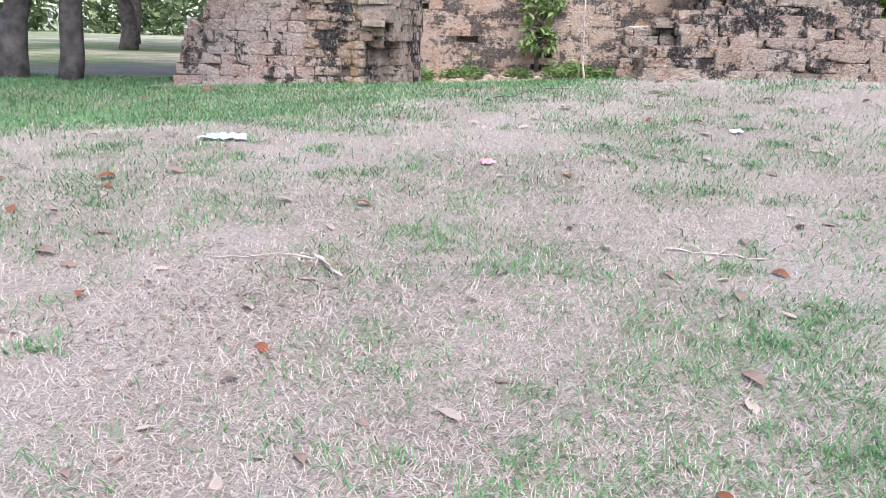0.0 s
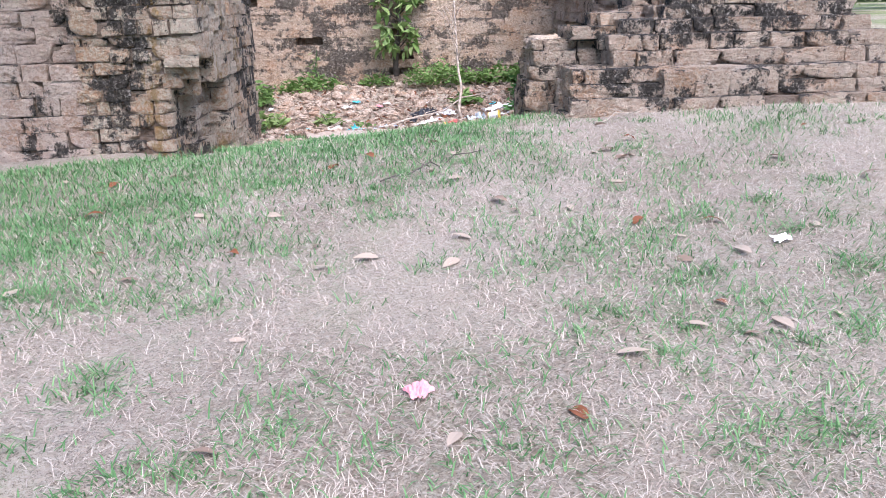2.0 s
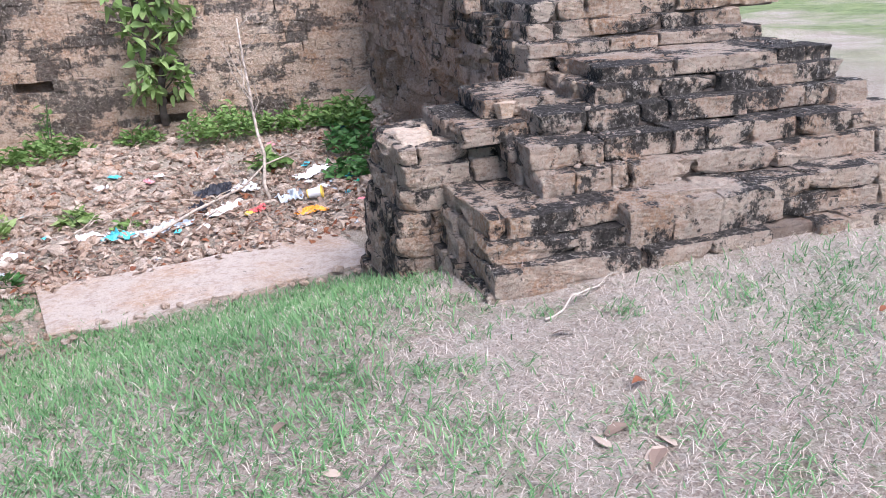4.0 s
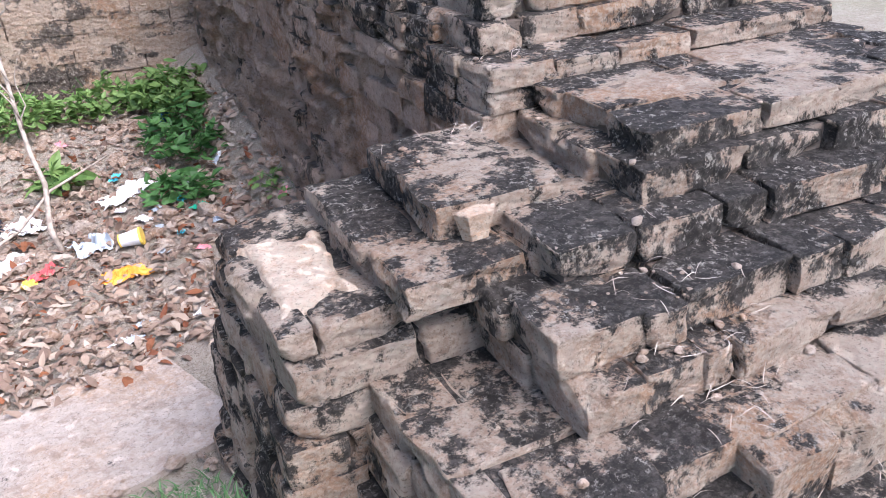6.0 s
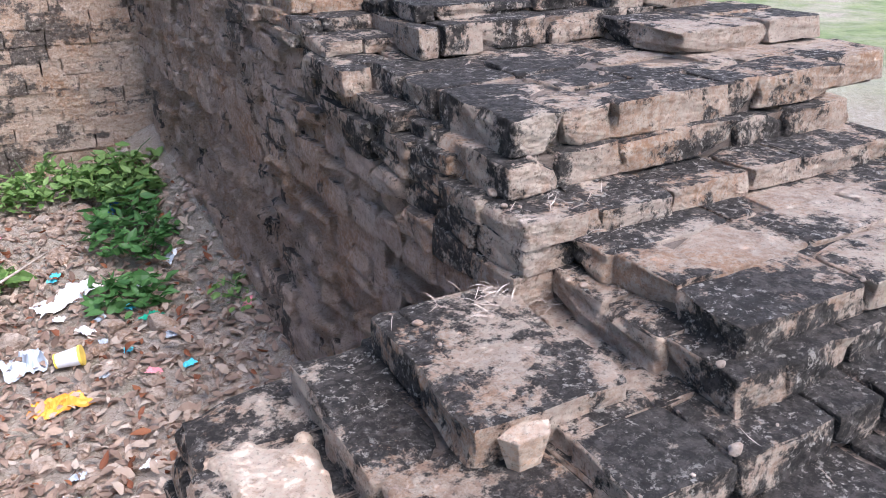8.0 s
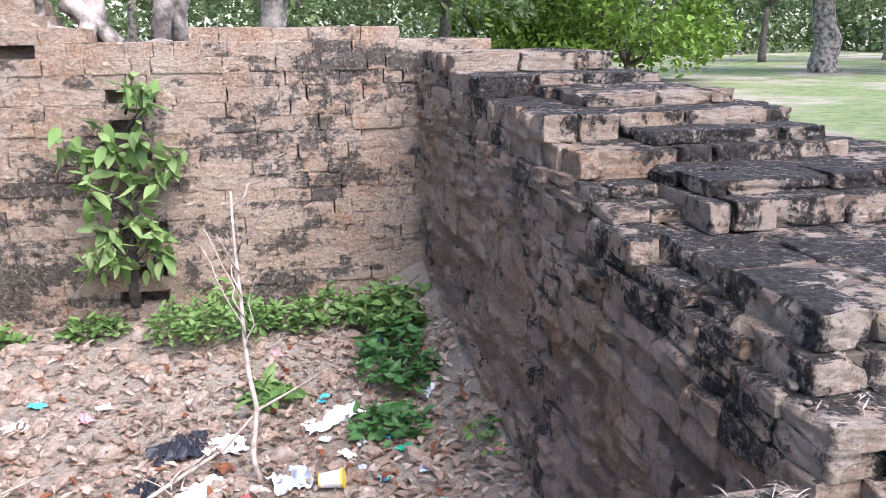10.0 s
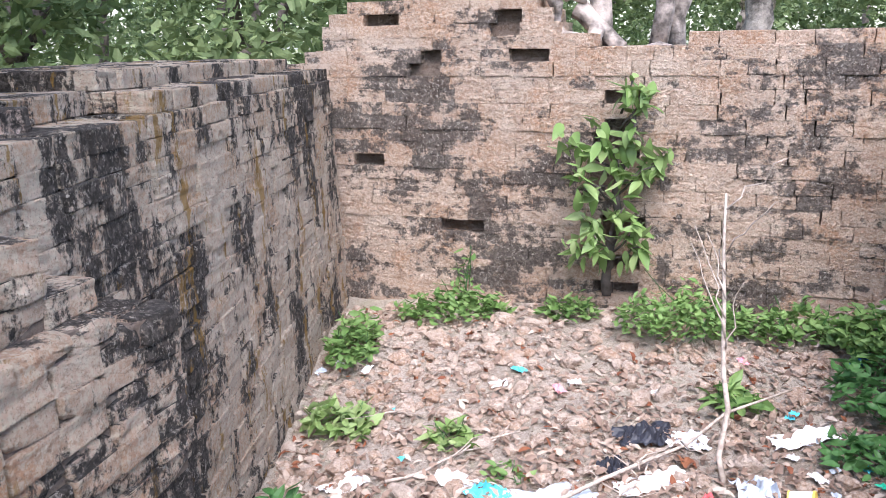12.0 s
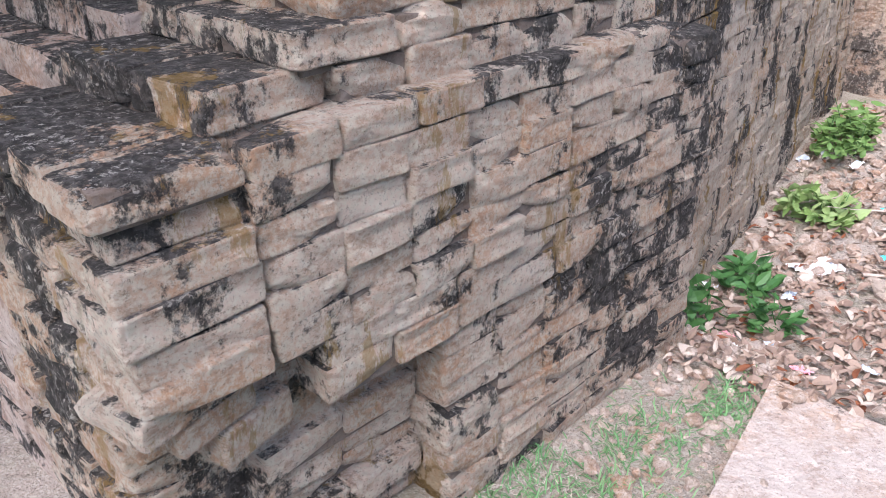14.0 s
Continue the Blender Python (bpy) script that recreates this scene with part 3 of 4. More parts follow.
# ---- grass, straw and leaves ----
def blades(name, spots, mat, length, width, lean, seed, label, cat):
    """Many bent blades of two faces each; spots: rows of x, y, scale."""
    rnd = random.Random(seed)
    vs, fs = [], []
    for x, y, s in spots:
        a = rnd.uniform(0, 2 * math.pi)
        L = length * s * rnd.uniform(0.5, 1.3)
        t = lean * rnd.uniform(0.6, 1.25)
        dx, dy = math.cos(a) * math.sin(t) * L, math.sin(a) * math.sin(t) * L
        h = max(0.004, math.cos(t) * L)
        wx, wy = -math.sin(a) * width / 2, math.cos(a) * width / 2
        z = height(x, y) - 0.002
        n = len(vs)
        vs += [(x - wx, y - wy, z), (x + wx, y + wy, z), (x + dx * 0.5 + wx * .8, y + dy * 0.5 + wy * .8, z + h * 0.65),
               (x + dx * 0.5 - wx * .8, y + dy * 0.5 - wy * .8, z + h * 0.65), (x + dx, y + dy, z + h * (1 - 0.25 * t))]
        fs += [(n, n + 1, n + 2, n + 3), (n + 3, n + 2, n + 4)]
    ob = link_mesh(name, vs, fs, mat)
    return tagged(ob, label, cat, kind="stuff")


def open_ground(x, y):
    if y > 7.3 and x > 1.75 - 0.1 * (y - 7.3):
        return x > 4.3
    if y > 7.35 and x < -0.45:
        return x < -2.6
    return y < 8.75


def greenness(x, y):
    g = noise.fractal((x * 0.55, y * 0.55, 4.0), 0.8, 2.0, 4)
    band = 1.1 * smooth(6.3, 7.6, y - 0.55 * (x - 0.3)) * smooth(2.6, 1.2, x) * smooth(9.2, 8.6, y) + 0.8 * smooth(4.6, 6.2, y - 0.15 * x) * smooth(0.3, -1.6, x)
    return g + band - 0.05


def soil_patch(x, y):
    return noise.fractal((x * 0.8 + 9, y * 0.8, 1.0), 0.8, 2.0, 3) > 0.42


rnd = random.Random(4)
straw, green, turf = [], [], []
while len(straw) < 330000:
    y = 0.7 + 8.0 * rnd.random() ** 1.25
    x = 0.25 + (rnd.random() - 0.5) * (2.4 + 1.15 * y)
    if open_ground(x, y) and not (soil_patch(x, y) and rnd.random() < 0.6):
        straw.append((x, y, 1))
while len(green) < 120000:
    y = 0.6 + 8.0 * rnd.random() ** 1.15
    x = 0.25 + (rnd.random() - 0.5) * (2.6 + 1.25 * y)
    g = greenness(x, y)
    if not open_ground(x, y) or rnd.random() > 0.45 + 0.8 * g:
        continue
    size = rnd.choice((0.03, 0.05, 0.08, 0.13))
    for _ in range(int(rnd.uniform(12, 40) * (1 + 14 * size))):
        px, py = x + rnd.gauss(0, size * 1.4), y + rnd.gauss(0, size)
        if open_ground(px, py):
            green.append((px, py, 0.6 + 0.5 * rnd.random()))
for _ in range(90000):
    y = 4.8 + 4.2 * rnd.random()
    x = rnd.uniform(-4.5, 2.3)
    if open_ground(x, y) and greenness(x, y) - 0.28 > rnd.random() * 0.75:
        turf.append((x, y, 0.7 + 0.6 * rnd.random()))
for _ in range(1500):
    x, y = rnd.choice(((rnd.gauss(0.35, 0.12), rnd.gauss(8.78, 0.06)), (rnd.gauss(-0.12, 0.1), rnd.gauss(8.95, 0.15)), (rnd.gauss(0.02, 0.05), rnd.gauss(9.3, 0.12))))
    green.append((x, y, 0.8))
blades("dry_grass", straw, M["straw"], 0.05, 0.0022, 1.42, 1, "short bleached straw lying over the bank", "dry grass")
blades("grass_tufts", green, M["grass"], 0.06, 0.0048, 1.1, 2, "sparse green grass tufts among the straw", "grass")
blades("turf", turf, M["grass"], 0.055, 0.005, 0.95, 3, "lush green grass at the foot of the ruin", "grass")


def leaf_shape(L, W, curl, seg=4):
    """Outline and midrib of one curved leaf, lying along x."""
    vs, fs = [], []
    for i in range(seg + 1):
        t = i / seg
        wv = W * 0.5 * math.sin(math.pi * min(1, 0.06 + 0.94 * t) ** 0.75) * (1 if i < seg else 0.05)
        zc = curl * L * math.sin(math.pi * t)
        vs += [(t * L, -wv, zc + 0.25 * wv), (t * L, 0, zc), (t * L, wv, zc + 0.25 * wv)]
    for i in range(seg):
        a = i * 3
        fs += [(a, a + 3, a + 4, a + 1), (a + 1, a + 4, a + 5, a + 2)]
    return np.array(vs), fs


def scatter(name, shapes, mats, mat, label, cat):
    """Joined copies: mats is a list of (pose, shape index)."""
    vs, fs, n = [], [], 0
    for m, i in mats:
        co, fa = shapes[i]
        mm = np.array(m)
        vs.append(co @ mm[:3, :3].T + mm[:3, 3])
        fs += [tuple(k + n for k in f) for f in fa]
        n += len(co)
    ob = link_mesh(name, np.concatenate(vs), fs, mat)
    return tagged(ob, label, cat, kind="stuff")


DEAD = [leaf_shape(0.1, 0.045, c, 3) for c in (0.05, 0.16, -0.1, 0.25)]


def in_pit(rnd, y0=9.35, y1=13.2):
    while True:
        y = rnd.uniform(y0, y1)
        x = rnd.uniform(-0.6, 3.0)
        if inner_left(y) + 0.03 < x < inner_right(max(y, 9)) - 0.03 and y < back_y(x) - 0.05:
            return x, y


rnd = random.Random(9)
for nm, mat, count in (("dead_leaves", "litter", 6000), ("pale_dead_leaves", "litter_pale", 2600), ("red_dead_leaves", "litter_red", 700)):
    ms = []
    for _ in range(count):
        x, y = in_pit(rnd)
        if rnd.random() > 0.35 + 0.65 * smooth(12.2, 10.8, y + (0.6 - x) * 0.3):
            continue
        ms.append((Matrix.LocRotScale((x, y, height(x, y) + rnd.uniform(0.004, 0.03)), Euler((rnd.gauss(0, 0.35), rnd.gauss(0, 0.35), rnd.uniform(0, 6.3))),
                                      Vector((1, rnd.uniform(0.7, 1.3), 1)) * rnd.uniform(0.28, 0.8)), rnd.randrange(4)))
    scatter(nm, DEAD, ms, M[mat], "brown dead leaves littering the pit floor", "leaf litter")

ms = []
for _ in range(420):
    x, y = rnd.gauss(-0.72, 0.24), rnd.gauss(2.95, 0.26)
    ms.append((Matrix.LocRotScale((x, y, height(x, y) + 0.006), Euler((rnd.gauss(0, .3), rnd.gauss(0, .3), rnd.uniform(0, 6.3))), Vector((1, 1, 1)) * rnd.uniform(0.12, 0.34)), rnd.randrange(4)))
scatter("leaf_fragments", DEAD, ms, M["litter"], "brown crumbled leaf fragments on bare soil", "leaf litter")

# fallen leaves on the bank, each one loose
FALLEN = []
for i, mt in enumerate(("litter_pale", "litter", "litter_red", "litter_pale")):
    co, fa = leaf_shape(0.13, 0.06, (0.1, 0.2, 0.3, 0.06)[i], 4)
    me = bpy.data.meshes.new("fallen_leaf")
    me.from_pydata([tuple(c) for c in co], [], fa)
    me.materials.append(M[mt])
    FALLEN.append((me, ("pale curled dead leaf on the grass", "brown dead leaf on the grass", "rust-red curled dead leaf on the grass", "bleached flat dead leaf on the grass")[i]))
for i in range(250):
    y = 0.9 + 6.3 * rnd.random() ** 1.15
    x = 0.3 + (rnd.random() - 0.42) * (1.6 + 1.0 * y)
    if not open_ground(x, y):
        continue
    me, lab = FALLEN[rnd.choice((0, 0, 1, 1, 2, 3))]
    ob = new("fallen_leaf", me)
    ob.matrix_basis = Matrix.LocRotScale((x, y, height(x, y) + 0.009), Euler((rnd.gauss(0, 0.22), rnd.gauss(0, 0.12), rnd.uniform(0, 6.3))), Vector((1, 1, 0.6)) * rnd.uniform(0.35, 0.8))
    tagged(ob, lab, "leaf", "fallen leaves on the bank")


# ---- debris, dry stalks and leaves lodged on the steps ----
def step_top(u, v):
    return max([bx[1] for bx in all_right if bx[2] < u < bx[3] and bx[4] < v < bx[5]] or [0])


# ---- rubble ----
def pebble(seed, r=0.5):
    bm = bmesh.new()
    bmesh.ops.create_icosphere(bm, subdivisions=2, radius=r)
    o = Vector((seed * 3.1, seed * 1.7, 0))
    for v in bm.verts:
        d = 1 + 0.35 * noise.noise(v.co * 2.2 + o) + 0.1 * noise.noise(v.co * 6 + o)
        v.co = Vector((v.co.x * d, v.co.y * d * 0.8, v.co.z * d * 0.55))
        for k in range(3):
            nrm = Vector((math.sin(seed + k * 2.1), math.cos(seed * 1.3 + k), math.sin(seed * 0.7 + k * 1.9))).normalized()
            s = v.co.dot(nrm) - 0.3
            if s > 0:
                v.co -= nrm * s
    return bm


STONES = []
for i in range(8):
    bm = pebble(i + 1)
    STONES.append((np.array([tuple(v.co) for v in bm.verts]), [tuple(v.index for v in f.verts) for f in bm.faces]))
    bm.free()
ms = []
for _ in range(2600):
    x, y = in_pit(rnd, 9.5, 13.2)
    dens = 0.25 + 0.75 * smooth(10.3, 11.8, y + (0.6 - x) * 0.35)
    if rnd.random() > dens:
        continue
    s = 0.025 + 0.06 * rnd.random() ** 2.2
    ms.append((Matrix.LocRotScale((x, y, height(x, y) + s * 0.12), Euler((rnd.gauss(0, .3), rnd.gauss(0, .3), rnd.uniform(0, 6.3))), Vector((s, s, s)) * 1.3), rnd.randrange(8)))
for _ in range(420):
    x, y = rnd.uniform(-0.32, 0.25), rnd.uniform(8.7, 9.9)
    s = 0.012 + 0.05 * rnd.random() ** 4
    ms.append((Matrix.LocRotScale((x, y, height(x, y) + s * 0.12), Euler((rnd.gauss(0, .3), rnd.gauss(0, .3), rnd.uniform(0, 6.3))), Vector((s, s, s)) * 1.3), rnd.randrange(8)))
for _ in range(160):
    x, y = rnd.uniform(-0.2, 1.8), rnd.choice((rnd.gauss(9.5, 0.06), rnd.gauss(8.75, 0.05)))
    s = 0.012 + 0.045 * rnd.random() ** 3
    ms.append((Matrix.LocRotScale((x, y, max(0.826, height(x, y)) + s * 0.15), Euler((0, 0, rnd.uniform(0, 6.3))), Vector((s, s, s)) * 1.3), rnd.randrange(8)))
scatter("rubble", STONES, ms, M["rubble"], "small broken sandstone rubble on the pit floor", "rubble")
SHAPES = []
for co, fa in STONES:
    me = bpy.data.meshes.new("stone")
    me.from_pydata([tuple(c) for c in co], [], fa)
    me.materials.append(M["rubble"])
    SHAPES.append(me)
for _ in range(150):
    x, y = in_pit(rnd, 9.7, 13.1)
    if rnd.random() > 0.2 + 0.8 * smooth(10.6, 12.0, y + (0.6 - x) * 0.3):
        continue
    s = rnd.uniform(0.09, 0.19)
    ob = new("stone", rnd.choice(SHAPES))
    ob.matrix_basis = Matrix.LocRotScale((x, y, height(x, y) + s * 0.13), Euler((rnd.gauss(0, .2), rnd.gauss(0, .2), rnd.uniform(0, 6.3))), (s, s * rnd.uniform(.7, 1), s))
    tagged(ob, "buff broken sandstone lump lying on rubble", "stone", "rubble stones")


ms, tufts = [], []
for _ in range(110):
    u, v = rnd.choice(((rnd.gauss(0.0, 0.12), rnd.gauss(-0.02, 0.1)), (rnd.gauss(0.0, 0.1), rnd.gauss(-0.86, 0.12)), (rnd.uniform(-0.6, 1.2), rnd.uniform(-1.1, 0.5))))
    zt = step_top(u, v)
    if zt < 1.2:
        continue
    s = 0.008 + 0.03 * rnd.random() ** 4
    ms.append((Matrix.Translation(FR @ Vector((u, v, zt + s * 0.2))) @ pose(0, 0, 0, rnd.uniform(-20, 20), rnd.uniform(-20, 20), rnd.uniform(0, 360)) @ Matrix.Diagonal((s, s, s, 1)), rnd.randrange(8)))
scatter("stone_chips", STONES, ms, M["rubble"], "sandstone chips and grit lying on the steps", "rubble")
ms = []
STALK = [leaf_shape(0.06, 0.002, c, 4) for c in (0.08, 0.2, -0.06)]
for _ in range(200):
    u, v = rnd.choice(((rnd.gauss(0.02, 0.13), rnd.gauss(-0.04, 0.05)), (rnd.gauss(0.02, 0.1), rnd.gauss(-0.9, 0.1)), (rnd.gauss(-0.1, 0.3), rnd.gauss(-1.24, 0.05))))
    zt = step_top(u, v)
    if zt < 1.0:
        p = FR @ Vector((u, v, 0))
        zt = height(p.x, p.y)
    ms.append((Matrix.Translation(FR @ Vector((u, v, zt + 0.01))) @ pose(0, 0, 0, rnd.uniform(-20, 20), rnd.uniform(-18, 6), rnd.uniform(0, 360)) @ Matrix.Diagonal((1, 1, 1, 1)), rnd.randrange(3)))
scatter("dry_stalks", STALK, ms, M["straw"], "dry grass stalks caught in cracks of the steps", "dry grass")


# ---- litter ----
def sheet(name, x, y, L, W, rot, mat, label, cat, crumple=0.05, seed=1, lift=0.012):
    """A crumpled film or bag."""
    bm = bmesh.new()
    bmesh.ops.create_grid(bm, x_segments=18, y_segments=14, size=0.5)
    o = Vector((seed * 5.3, seed * 2.9, seed))
    ca, sa = math.cos(rot), math.sin(rot)
    for v in bm.verts:
        p = v.co.copy()
        r = max(abs(p.x), abs(p.y)) * 2
        q = 1 + 0.45 * noise.noise(p * 3 + o)
        h = lift + crumple * (abs(noise.noise(p * 5 + o)) * 1.6 + 0.5 * abs(noise.noise(p * 12 + o))) * (1.15 - 0.7 * r)
        px, py = p.x * L * q, p.y * W * q
        wx, wy = x + ca * px - sa * py, y + sa * px + ca * py
        v.co = (wx, wy, height(wx, wy) + max(0.006, h))
    return tagged(part(name, bm, M[mat], None, smooth=False), label, cat)


sheet("plastic_bag", 2.18, 11.3, 0.34, 0.13, 0.25, "white", "crumpled white plastic bag on dead leaves", "plastic bag", 0.06, 2)
sheet("plastic_bag", 1.62, 11.28, 0.2, 0.13, -0.3, "white", "small crumpled white plastic bag beside a black bag", "plastic bag", 0.07, 3)
sheet("black_bag", 1.40, 11.34, 0.30, 0.2, 0.1, "black", "torn black plastic bag on rubble", "plastic bag", 0.08, 4)
sheet("black_bag", 1.22, 11.05, 0.14, 0.12, 0.6, "black", "small torn black plastic bag on rubble", "plastic bag", 0.06, 5)
sheet("plastic_bag", 1.38, 10.9, 0.34, 0.16, 0.4, "white", "flattened white plastic bag among dead leaves", "plastic bag", 0.05, 6)
sheet("clear_bag", 1.85, 10.82, 0.2, 0.18, 0.2, "clear", "translucent bluish plastic bag with a crumpled top", "plastic bag", 0.07, 7)
sheet("plastic_bag", 0.45, 10.92, 0.26, 0.12, -0.6, "white", "white end of a torn detergent packet", "packet", 0.05, 8)
sheet("cyan_packet", 0.62, 10.8, 0.2, 0.13, -0.7, "cyan", "torn cyan plastic packet on dead leaves", "packet", 0.06, 9)
sheet("clear_bag", 0.9, 10.78, 0.36, 0.2, 0.3, "clear", "crumpled clear plastic film on dead leaves", "plastic film", 0.05, 10)
sheet("white_bag", -0.1, 10.9, 0.22, 0.14, 0.9, "white", "thin white plastic bag beside the wall", "plastic bag", 0.04, 11)
sheet("red_wrapper", 1.58, 10.72, 0.16, 0.08, 0.5, "red", "torn red snack wrapper", "wrapper", 0.04, 12)
sheet("red_wrapper", 1.50, 10.66, 0.10, 0.07, 1.2, "yellow", "torn yellow snack wrapper", "wrapper", 0.03, 13)
sheet("orange_wrapper", 1.87, 10.42, 0.2, 0.12, -0.2, "orange", "orange foil wrapper on dead leaves", "wrapper", 0.04, 14)
sheet("blue_wrapper", 2.66, 11.95, 0.13, 0.07, 0.8, "blue", "blue foil wrapper under dark leaves", "wrapper", 0.06, 15, 0.05)
sheet("green_packet", 2.43, 10.85, 0.09, 0.05, 0.1, "green", "small green plastic packet", "packet", 0.025, 16)
sheet("blue_wrapper", 2.1, 10.5, 0.08, 0.06, 0.9, "clear", "pale blue plastic scrap on dead leaves", "wrapper", 0.02, 17)
sheet("plastic_tub", 2.72, 11.3, 0.09, 0.06, 0.6, "white", "small white plastic tub lying on dead leaves", "tub", 0.03, 18)
sheet("tissue", 1.65, 9.72, 0.09, 0.08, 0.6, "white", "crumpled white tissue on dead leaves", "tissue", 0.03, 19)
sheet("tissue", 1.18, 9.75, 0.14, 0.05, -0.4, "white", "strip of white plastic on dead leaves", "plastic scrap", 0.02, 20)
for i in range(40):
    x, y = in_pit(rnd, 9.6, 12.3)
    sheet("plastic_scrap", x, y, rnd.uniform(0.04, 0.1), rnd.uniform(0.03, 0.06), rnd.uniform(0, 3), rnd.choice(("white", "white", "clear", "clear", "pink", "cyan")),
          "small scrap of plastic litter on the pit floor", "plastic scrap", 0.02, 30 + i, 0.02)
sheet("newspaper", -1.18, 4.95, 0.28, 0.1, -0.05, "paper", "crumpled pale blue paper on the grass", "paper", 0.04, 60)
sheet("pink_wrapper", 0.3, 4.52, 0.07, 0.06, 0.5, "pink", "small pink wrapper on dry grass", "wrapper", 0.025, 61)
sheet("paper_scrap", 1.81, 5.25, 0.07, 0.05, 0.2, "white", "small white paper scrap on dry grass", "paper", 0.02, 62)
sheet("paper_scrap", 0.75, 6.3, 0.06, 0.05, 0.2, "litter_pale", "small pale scrap on dry grass", "paper", 0.02, 63)
sheet("red_wrapper", -1.85, 6.9, 0.07, 0.06, 0.2, "red", "faded red wrapper on the grass", "wrapper", 0.03, 64)


def cup(x, y):
    base = new("plastic_cup")
    base.matrix_basis = Matrix.Translation((x, y, height(x, y) + 0.055)) @ pose(0, 0, 0, 82, 0, 65)
    for nm, r0, r1, z0, z1, mt in (("cup_body", 0.032, 0.042, -0.05, 0.045, "white"), ("rim", 0.046, 0.046, 0.045, 0.056, "yellow"), ("base_ring", 0.034, 0.033, -0.058, -0.05, "yellow")):
        bm = bmesh.new()
        bmesh.ops.create_cone(bm, cap_ends=nm != "cup_body", segments=20, radius1=r0, radius2=r1, depth=z1 - z0, matrix=Matrix.Translation((0, 0, (z0 + z1) / 2)))
        part(nm, bm, M[mt], base, smooth=False)
    tagged(base, "white plastic cup with a yellow rim, lying over", "cup")


cup(2.0, 10.68)


# ---- branches, plants ----
def tube(bm, pts, r0, r1, seg=7):
    rings = []
    for i, p in enumerate(pts):
        p = Vector(p)
        d = (Vector(pts[min(i + 1, len(pts) - 1)]) - Vector(pts[max(i - 1, 0)])).normalized()
        a = d.cross(Vector((0.3, 0.2, 1)) if abs(d.z) < 0.9 else Vector((1, 0, 0))).normalized()
        b = d.cross(a)
        r = r0 + (r1 - r0) * i / (len(pts) - 1)
        rings.append([bm.verts.new(p + (a * math.cos(t) + b * math.sin(t)) * r) for t in [2 * math.pi * k / seg for k in range(seg)]])
    for q, s in zip(rings, rings[1:]):
        for k in range(seg):
            bm.faces.new((q[k], q[(k + 1) % seg], s[(k + 1) % seg], s[k]))
    bm.faces.new(rings[0][::-1])
    bm.faces.new(rings[-1])


def wander(a, b, n, amp, rnd):
    a, b = Vector(a), Vector(b)
    return [a.lerp(b, i / n) + Vector((rnd.gauss(0, amp), rnd.gauss(0, amp), rnd.gauss(0, amp))) * (0 if i in (0, n) else 1) for i in range(n + 1)]


def stick(name, a, b, r, label, seed, amp=0.02, mat="twig"):
    rr = random.Random(seed)
    a = (a[0], a[1], height(a[0], a[1]) + a[2])
    b = (b[0], b[1], height(b[0], b[1]) + b[2])
    bm = bmesh.new()
    tube(bm, wander(a, b, 7, amp, rr), r, r * 0.5)
    for _ in range(3):
        t = rr.uniform(0.3, 0.8)
        p = Vector(a).lerp(Vector(b), t)
        tube(bm, wander(p, p + Vector((rr.uniform(-.2, .2), rr.uniform(-.2, .2), 0.05)), 3, 0.01, rr), r * 0.5, r * 0.2, 5)
    return tagged(part(name, bm, M[mat], None, smooth=True), label, "branch")


stick("fallen_branch", (0.75, 10.55, 0.04), (2.2, 11.6, 0.12), 0.012, "bleached dead branch lying across the litter", 1)
stick("fallen_branch", (0.1, 10.9, 0.03), (0.75, 11.35, 0.05), 0.009, "thin dry branch on the rubble", 2)
stick("fallen_branch", (1.0, 10.4, 0.03), (1.5, 11.2, 0.05), 0.008, "thin pale twig on dead leaves", 3)
stick("fallen_branch", (-0.35, 11.6, 0.05), (0.15, 11.5, 0.05), 0.008, "thin dry branch beside the inner wall", 5)
stick("fallen_branch", (0.40, 6.35, 0.015), (0.98, 6.72, 0.02), 0.0045, "long thin dry twig on the grass", 6, 0.015, "bark_dark")
stick("fallen_branch", (-0.42, 3.4, 0.015), (-0.28, 3.2, 0.02), 0.01, "short bleached twig on dry grass", 7, 0.004)
stick("fallen_branch", (-0.8, 3.35, 0.01), (-0.4, 3.42, 0.01), 0.003, "dry grass stalk lying on the bank", 8, 0.006)
stick("fallen_branch", (1.0, 3.55, 0.012), (1.4, 3.5, 0.012), 0.005, "thin pale twig on dry grass", 9, 0.006)
stick("fallen_branch", (1.75, 7.15, 0.015), (2.1, 7.28, 0.02), 0.005, "thin dry root at the foot of the steps", 10, 0.01)


def sapling(x, y):
    rr = random.Random(5)
    z = height(x, y)
    base = new("bare_sapling")
    base.matrix_basis = Matrix.Translation((x, y, z))
    bm = bmesh.new()
    tube(bm, wander((0, 0, -0.02), (0.03, 0.5, 1.3), 8, 0.012, rr), 0.016, 0.006)
    part("trunk", bm, M["twig"], base, smooth=True)
    for i in range(7):
        t = rr.uniform(0.45, 0.98)
        p = Vector((0.03 * t, 0.5 * t, 1.3 * t))
        bm = bmesh.new()
        tube(bm, wander(p, p + Vector((rr.uniform(-.25, .3), rr.uniform(-.15, .2), rr.uniform(0.15, 0.45))), 5, 0.012, rr), 0.005, 0.002, 5)
        part("twig", bm, M["twig"], base, smooth=True)
    tagged(base, "leafless pale sapling growing out of the litter", "sapling")


sapling(1.72, 10.9)


